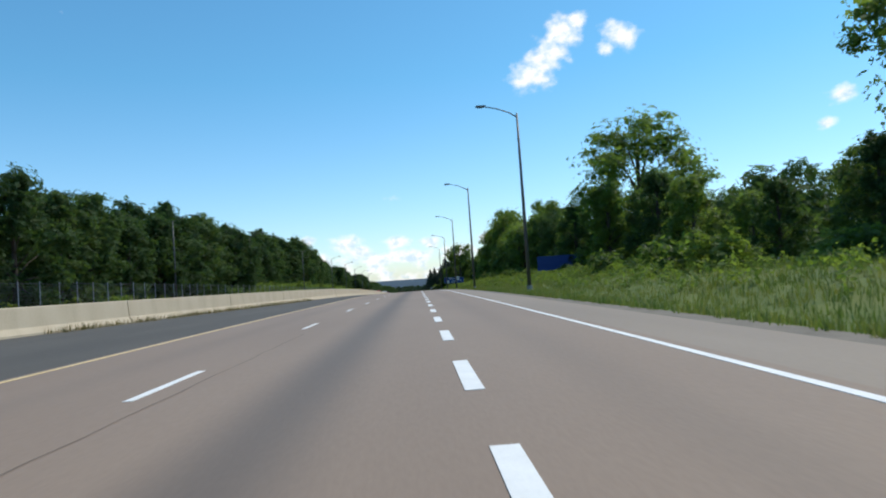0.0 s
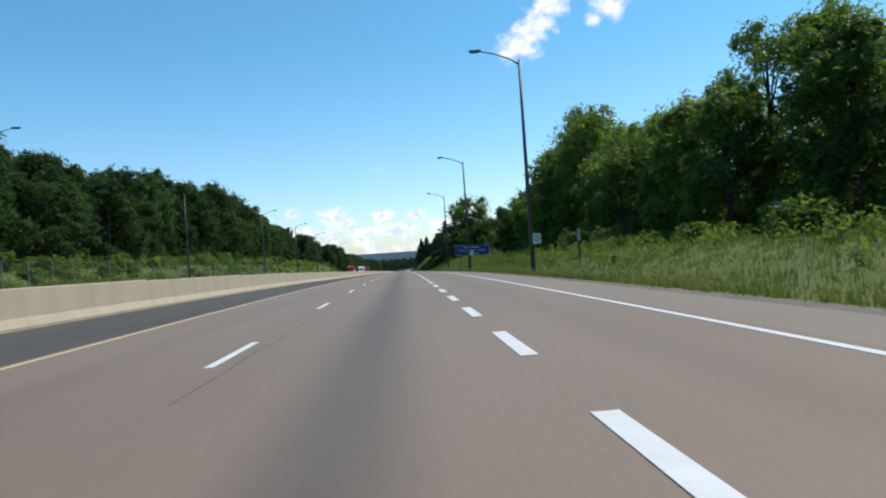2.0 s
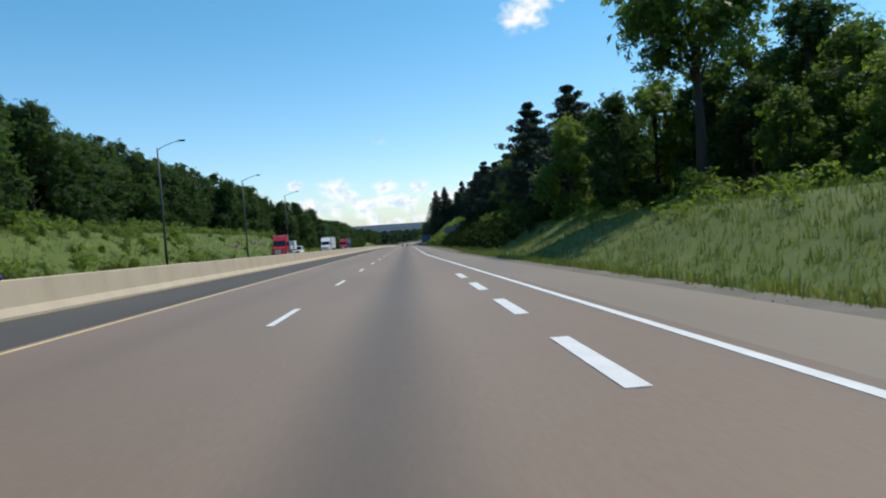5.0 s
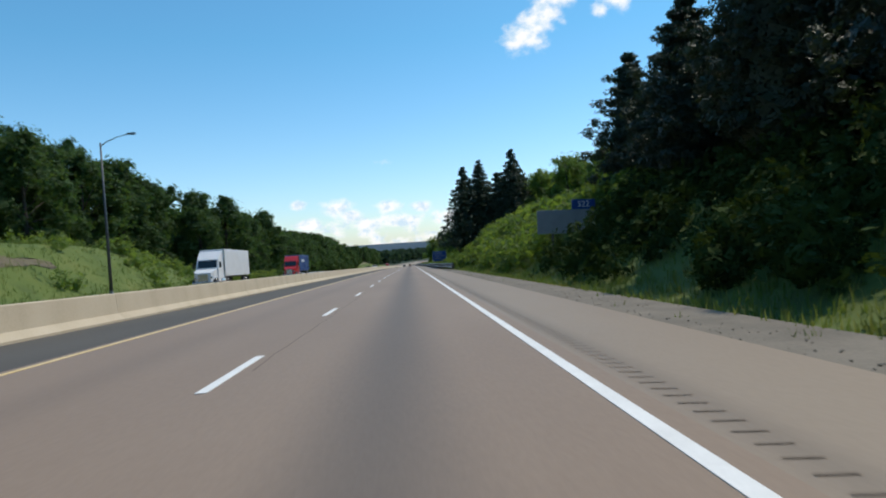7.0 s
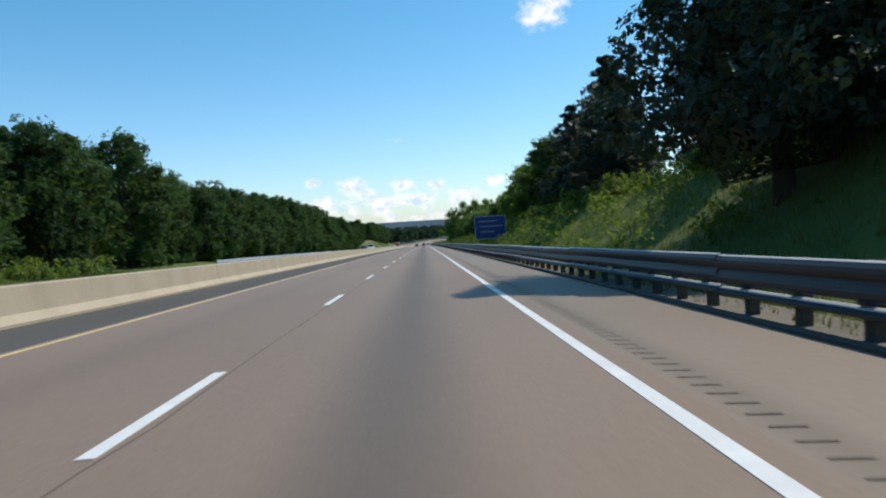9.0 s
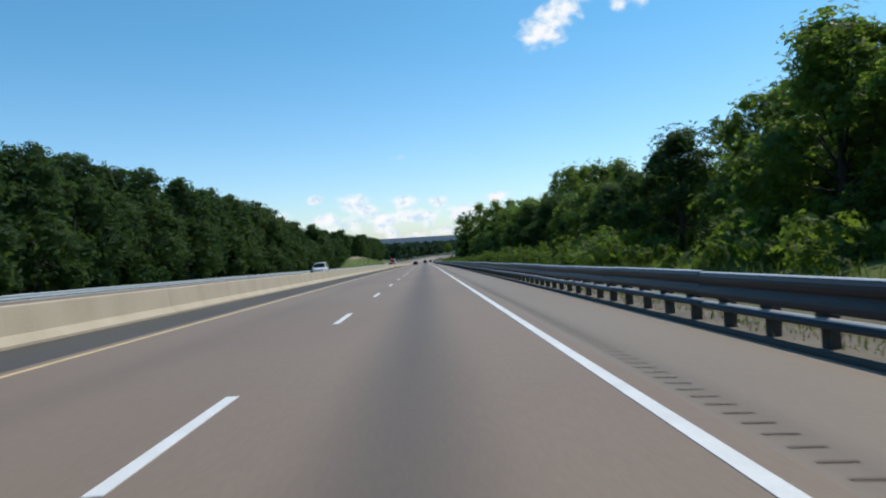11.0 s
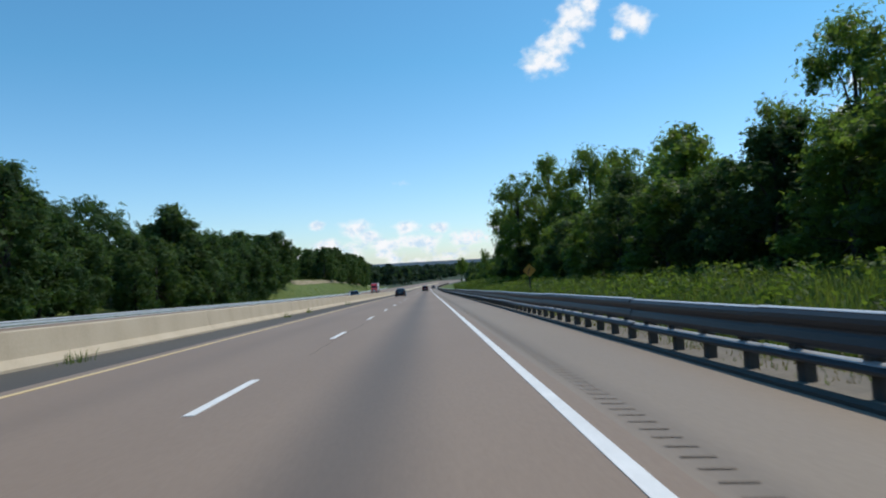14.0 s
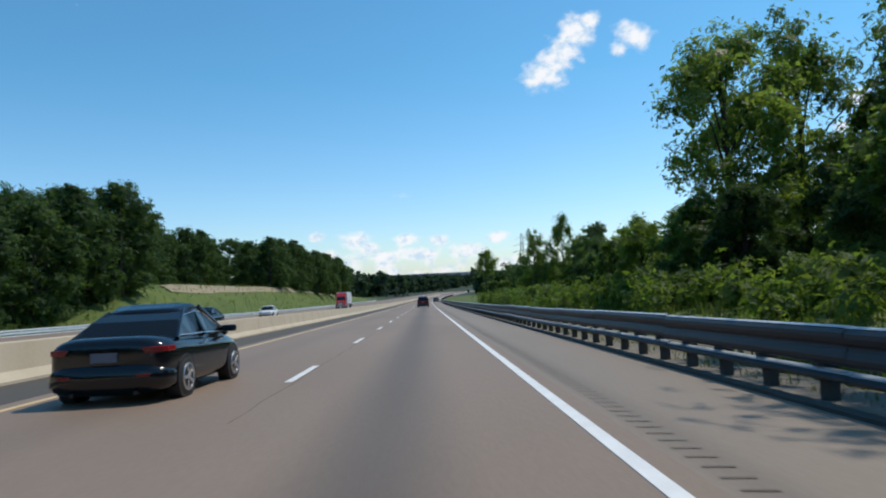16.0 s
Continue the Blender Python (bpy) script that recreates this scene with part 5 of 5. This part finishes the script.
car("suv_car", "white sport utility car on the oncoming carriageway", on_road(-14.0, 513.3, 180), P_WHITE, 3.2, 1.5, 1.45, "van", ONC)
car("sedan_car", "dark blue saloon car on the oncoming carriageway", on_road(-17.5, 531.4, 180), P_BLUE, 3.2, 1.5, 1.2, "sedan", ONC)
car("sedan_car", "dark saloon car on the oncoming carriageway", on_road(-20.0, 228.0, 180), P_BLUE, 3.2, 1.5, 1.2, "sedan", ONC)
car("sedan_car", "white saloon car on the oncoming carriageway", on_road(-18.5, 702.0, 180), P_WHITE, 3.2, 1.5, 1.2, "sedan", ONC)
car("sedan_car", "black saloon car on the oncoming carriageway", on_road(-14.0, 668.0, 180), P_BLACK, 3.2, 1.5, 1.2, "sedan", ONC)


# ---- lorries ----
def lorry(label, at, cab_paint, load):
    """A tractor and its trailer; the nose at y = 0, the load behind it along +y."""
    t = thing("lorry", label, "lorry", ONC, at=at)
    hw = 1.0
    bm = bmesh.new()
    loft(bm, [[(-0.62, 0.0, 0.45), (0.62, 0.0, 0.45), (0.62, 0.0, 1.25), (-0.62, 0.0, 1.25)], [(-0.82, 0.35, 0.42), (0.82, 0.35, 0.42), (0.80, 0.35, 1.42), (-0.80, 0.35, 1.42)], [(-0.86, 1.15, 0.42), (0.86, 1.15, 0.42), (0.84, 1.15, 1.55), (-0.84, 1.15, 1.55)]])
    part("hood", bm, cab_paint, t, bevel=0.03)
    bm = bmesh.new()
    loft(bm, [[(-0.92, 1.15, 0.5), (0.92, 1.15, 0.5), (0.92, 1.15, 1.6), (-0.92, 1.15, 1.6)], [(-0.92, 1.45, 0.5), (0.92, 1.45, 0.5), (0.88, 1.45, 2.35), (-0.88, 1.45, 2.35)], [(-0.94, 2.2, 0.5), (0.94, 2.2, 0.5), (0.9, 2.2, 3.0), (-0.9, 2.2, 3.0)], [(-0.94, 2.7, 0.5), (0.94, 2.7, 0.5), (0.9, 2.7, 3.05), (-0.9, 2.7, 3.05)]])
    part("cab", bm, cab_paint, t, bevel=0.03)
    bm = bmesh.new()
    loft(bm, [[(-0.78, 1.14, 1.66), (0.78, 1.14, 1.66), (0.78, 1.18, 1.70), (-0.78, 1.18, 1.70)], [(-0.74, 1.40, 2.28), (0.74, 1.40, 2.28), (0.74, 1.46, 2.26), (-0.74, 1.46, 2.26)]])
    part("windscreen", bm, M_GLASS, t, "dark windscreen")
    for sx in (-1, 1):
        bm = bmesh.new()
        box(bm, (sx * 0.925, 1.75, 1.9), (0.03, 0.5, 0.45))
        part("side_window", bm, M_GLASS, t)
        part("exhaust_stack", tube(bmesh.new(), [(sx * 0.98, 2.62, 0.7), (sx * 0.98, 2.62, 3.2)], [0.07, 0.06], 10), M_CHROME, t)
        bm = bmesh.new()
        box(bm, (sx * 1.1, 1.2, 1.85), (0.14, 0.08, 0.42))
        part("mirror", bm, M_TRIM, t, bevel=0.02)
        bm = bmesh.new()
        box(bm, (sx * 0.66, -0.005, 0.85), (0.2, 0.06, 0.16))
        part("headlamp", bm, M_CHROME, t, bevel=0.015)
        part("fuel_tank", tube(bmesh.new(), [(sx * 0.82, 1.75, 0.55), (sx * 0.82, 2.6, 0.55)], [0.22, 0.22], 14), M_CHROME, t)
        for yw in (0.55, 2.95, 3.7, 9.3, 10.05):
            wheel(t, sx * 0.82, yw, 0.41, 0.3, M_CHROME)
    bm = bmesh.new()
    box(bm, (0, -0.02, 0.85), (0.8, 0.05, 0.62))
    part("grille", bm, M_CHROME, t, "bright grille", bevel=0.01)
    bm = bmesh.new()
    box(bm, (0, -0.03, 0.4), (1.8, 0.2, 0.22))
    part("bumper", bm, M_CHROME, t, bevel=0.03)
    bm = bmesh.new()
    box(bm, (0, 3.6, 0.6), (0.7, 3.4, 0.18))
    part("frame", bm, M_TRIM, t)
    if load == "flat":
        bm = bmesh.new()
        box(bm, (0, 7.0, 0.98), (1.95, 8.0, 0.16))
        part("flatbed", bm, M_TRIM, t)
        for yy, n, z in ((4.9, 3, 0.3), (7.9, 3, 0.62)):
            for k in range(n):
                bm = bmesh.new()
                box(bm, (0, yy + k * 0.62, 1.06 + z), (1.7, 0.56, z * 2))
                part("load_block", bm, P_WHITE, t, "white wrapped block", bevel=0.03)
    else:
        bm = bmesh.new()
        box(bm, (0, 7.0, 2.05), (2.02, 8.2, 2.3))
        body = part("trailer", bm, P_WHITE if load == "white" else P_BOXBLUE, t, "plain white box" if load == "white" else "blue corrugated container", bevel=0.03)
        bm = bmesh.new()
        box(bm, (0, 7.0, 0.84), (1.0, 8.0, 0.14))
        part("chassis", bm, M_TRIM, t)
        for sx in (-1, 1):
            for k in range(27):
                bm = bmesh.new()
                box(bm, (sx * 1.012, 3.1 + k * 0.3, 2.05), (0.016, 0.05, 2.2))
                part("rib", bm, P_WHITE if load == "white" else P_BOXBLUE, body)
        if load == "blue":
            bm = bmesh.new()
            box(bm, (1.03, 5.6, 2.35), (0.012, 2.2, 0.36))
            box(bm, (-1.03, 5.6, 2.35), (0.012, 2.2, 0.36))
            part("text_bar", bm, P_WHITE, body)
    for sx in (-1, 1):
        bm = bmesh.new()
        box(bm, (sx * 0.8, 10.7, 0.5), (0.5, 0.03, 0.5))
        part("mud_flap", bm, M_RUBBER, t)
    return t


lorry("red tractor lorry with a flatbed of white blocks", on_road(-18.0, 283.0), P_TRUCKRED, "flat")
lorry("white tractor lorry with a plain white box trailer", on_road(-18.0, 331.0), P_WHITE, "white")
lorry("red tractor lorry with a blue container", on_road(-18.0, 368.5), P_TRUCKRED, "blue")
lorry("red tractor lorry with a white box trailer", on_road(-18.0, 756.0), P_TRUCKRED, "white")
car("pickup_car", "white van behind the flatbed lorry", on_road(-18.0, 300.0, 180), P_WHITE, 3.2, 1.5, 1.5, "van", ONC)


# ---- grass, weeds and bushes ----
def tufts(name, label, mat, seed, n, xr, yr, hr, blades=5, lift=0.0):
    r = random.Random(seed)
    verts, faces = [], []
    for _ in range(n):
        y = r.uniform(*yr)
        a, b = xr(y)
        x = a + (b - a) * r.random() ** 1.3
        z = ground_z(x, y) - 0.04 + lift
        for _ in range(blades):
            h = r.uniform(*hr)
            an, ln = r.uniform(0, 6.28), r.uniform(0.1, 0.55) * h
            w = 0.007 + 0.02 * h
            bx, by = x + r.uniform(-0.15, 0.15), y + r.uniform(-0.15, 0.15)
            i = len(verts)
            c, s = math.cos(an), math.sin(an)
            verts += [(bx - s * w, by + c * w, z), (bx + s * w, by - c * w, z), (bx + c * ln * 0.4 + s * w * 0.7, by + s * ln * 0.4 - c * w * 0.7, z + h * 0.6), (bx + c * ln * 0.4 - s * w * 0.7, by + s * ln * 0.4 + c * w * 0.7, z + h * 0.6), (bx + c * ln, by + s * ln, z + h)]
            faces += [(i, i + 1, i + 2, i + 3), (i + 3, i + 2, i + 4)]
    tagged(link(name, verts, faces, mat), label, "grass", kind="stuff")


tufts("verge_grass", "sunlit green grass and weeds on the verge", M_GRASS, 1, 30000, lambda y: (paved_edge(y) + 0.6, 18.0), (2, 250), (0.08, 0.34), 6)
tufts("bank_grass", "bright green grass and weeds on the bank", M_GRASS, 2, 15000, lambda y: (paved_edge(y) + 1.3, 11.0), (250, 440), (0.08, 0.38), 6)
tufts("rail_grass", "low dry tan weeds behind the guard rail", M_DRYGRASS, 3, 9000, lambda y: (2.55, 5.5), (355, 720), (0.04, 0.15), 6)
tufts("rail_weeds", "short green weeds under and behind the guard rail", M_GRASS, 19, 9000, lambda y: (2.6, 6.5), (355, 720), (0.05, 0.2), 6)
tufts("tall_weeds", "tall pale green weeds before the trees", M_GRASS, 5, 5000, lambda y: (5.0, 10.0), (440, 720), (0.2, 0.6), 5)
tufts("tall_verge_grass", "high sunlit green grass and weeds between the rail and the trees", M_GRASS, 15, 8000, lambda y: (3.4, 14.0), (548, 638), (0.25, 0.85), 6)
tufts("far_verge_grass", "green grass on the slope beyond the oncoming lanes", M_GRASS, 4, 24000, lambda y: (far_edge(y) - 0.6, -42.0), (20, 420), (0.15, 0.5), 5)
tufts("meadow_grass", "bright green grass on the open slope", M_GRASS, 8, 3000, lambda y: (road_x(y) - 29.5, road_x(y) - 46.0), (640, 860), (0.2, 0.7), 5)
tufts("barrier_weeds", "dry weeds at the foot of the barrier", M_DRYGRASS, 6, 700, lambda y: (barrier_x(y) + 0.05, barrier_x(y) + 0.5), (24, 62), (0.15, 0.55))


# loose stones and clods along the edge of the shoulder
r = np.random.default_rng(61)
pieces = []
for k in range(1100):
    y = r.uniform(243, 347) if k < 850 else r.uniform(20, 240)
    x = paved_edge(y) + abs(r.normal(0.25, 0.28))
    pieces.append(blob(r, (x + road_x(y), y, road_z(y) - 0.11), r.uniform(0.004, 0.016)))
v, f = join(pieces)
tagged(link("verge_stones", v, f, M_GRAVEL), "loose grey stones along the shoulder's edge", "stones", kind="stuff")
tufts("edge_weeds", "sparse weeds in the gravel edge", M_GRASS, 12, 70, lambda y: (paved_edge(y) + 0.25, paved_edge(y) + 1.3), (243, 347), (0.04, 0.2), 6)

def bare_earth(y0, count, step, offset, widest, label, soil):
    """A ragged patch of bare soil lying on the slope beyond the oncoming lanes."""
    bm, rows = bmesh.new(), []
    for k in range(count):
        y = y0 + step * k
        wide = widest * math.sin(math.pi * (k + 0.5) / count) ** 0.5
        rows.append([bm.verts.new((x, y, ground_z(x, y) + 0.06)) for x in (road_x(y) + offset - wide * u + 0.8 * noise.noise((u * 3, y * 0.4 / step, 2.0)) for u in (0, 0.2, 0.4, 0.6, 0.8, 1.0))])
    for a, b in zip(rows, rows[1:]):
        for k in range(5):
            bm.faces.new((a[k + 1], a[k], b[k], b[k + 1]))
    tagged(part("bare_slope", bm, soil, None, smooth=True), label, "ground", kind="structure")


bare_earth(715, 27, 7.0, -34.5, 6.5, "bare tan earth on the cut slope", M_DIRT)
bare_earth(304, 10, 0.9, -29.5, 0.7, "small scar of bare earth on the grassy bank", M_DRYSOIL)
bare_earth(321, 12, 1.0, -30.0, 0.9, "long scar of bare earth on the grassy bank", M_DRYSOIL)
for y in (540, 553, 556.5, 561, 578, 584, 600):
    tufts("barrier_weed", "small dry weed clump at the barrier's foot", M_GRASS, int(y), 5, lambda q: (barrier_x(q) + 0.30, barrier_x(q) + 0.5), (y, y + 0.7), (0.1, 0.3), 7, 0.2)


def make_bush(seed, r, mat, label, group):
    b = thing("shrub", label, "shrub", group)
    q = np.random.default_rng(seed)
    cs = [(q.uniform(-0.6, 0.6) * r, q.uniform(-0.6, 0.6) * r, r * q.uniform(0.25, 0.75)) for _ in range(9)]
    rs = [r * q.uniform(0.3, 0.5) for _ in cs]
    v, f = join([blob(q, c, k * 0.5) for c, k in zip(cs, rs)] + [leaf_cards(q, cs, rs, 560, 0.14 * r)])
    link("leaves", v, f, mat, b)
    bm = bmesh.new()
    for c in cs[:5]:
        tube(bm, [(0, 0, -0.1), (c[0] * 0.5, c[1] * 0.5, c[2] * 0.6), c], [0.03, 0.025, 0.01], 5)
    part("stem", bm, M_BARK, b)
    return b


bushes = [make_bush(80 + k, 1.5, (M_BUSH, M_LEAF)[k % 2], "leafy green shrub on the bank", "shrubs") for k in range(4)]


def bush(x, y, s):
    b = bushes[rng.randrange(4)]
    m = Matrix.Translation((x, y, ground_z(x, y) - 0.1)) @ Matrix.Rotation(rng.uniform(0, 6.28), 4, "Z") @ Matrix.Diagonal((s, s, s * rng.uniform(0.8, 1.2), 1))
    if b.name in used:
        copy_thing(b, m @ Matrix.Diagonal((1 / b.scale[0], 1 / b.scale[1], 1 / b.scale[2], 1)))
    else:
        used.add(b.name)
        b.matrix_basis = m


for k in range(44):
    bush(rng.uniform(13, 19), 25 + k * 4.9, rng.uniform(0.6, 1.3))
for k in range(50):
    bush(rng.uniform(6, 15), rng.uniform(315, 360), rng.uniform(0.5, 0.95))
for x, y, s in ((9.8, 364.5, 1.1), (11.0, 366, 1.3)):
    bush(x, y, s)
for k in range(16):
    bush(rng.uniform(8, 11), rng.uniform(366, 420), rng.uniform(0.5, 0.9))
for k in range(62):
    if not 26 < k < 43:
        bush(rng.uniform(8, 11.5), 425 + k * 4.8, rng.uniform(0.6, 1.2))
for k in range(56):
    if not 36 < k < 47:
        bush(rng.uniform(-39, -31.5), 20 + k * 7 + rng.uniform(-2, 2), rng.uniform(0.7, 1.6))
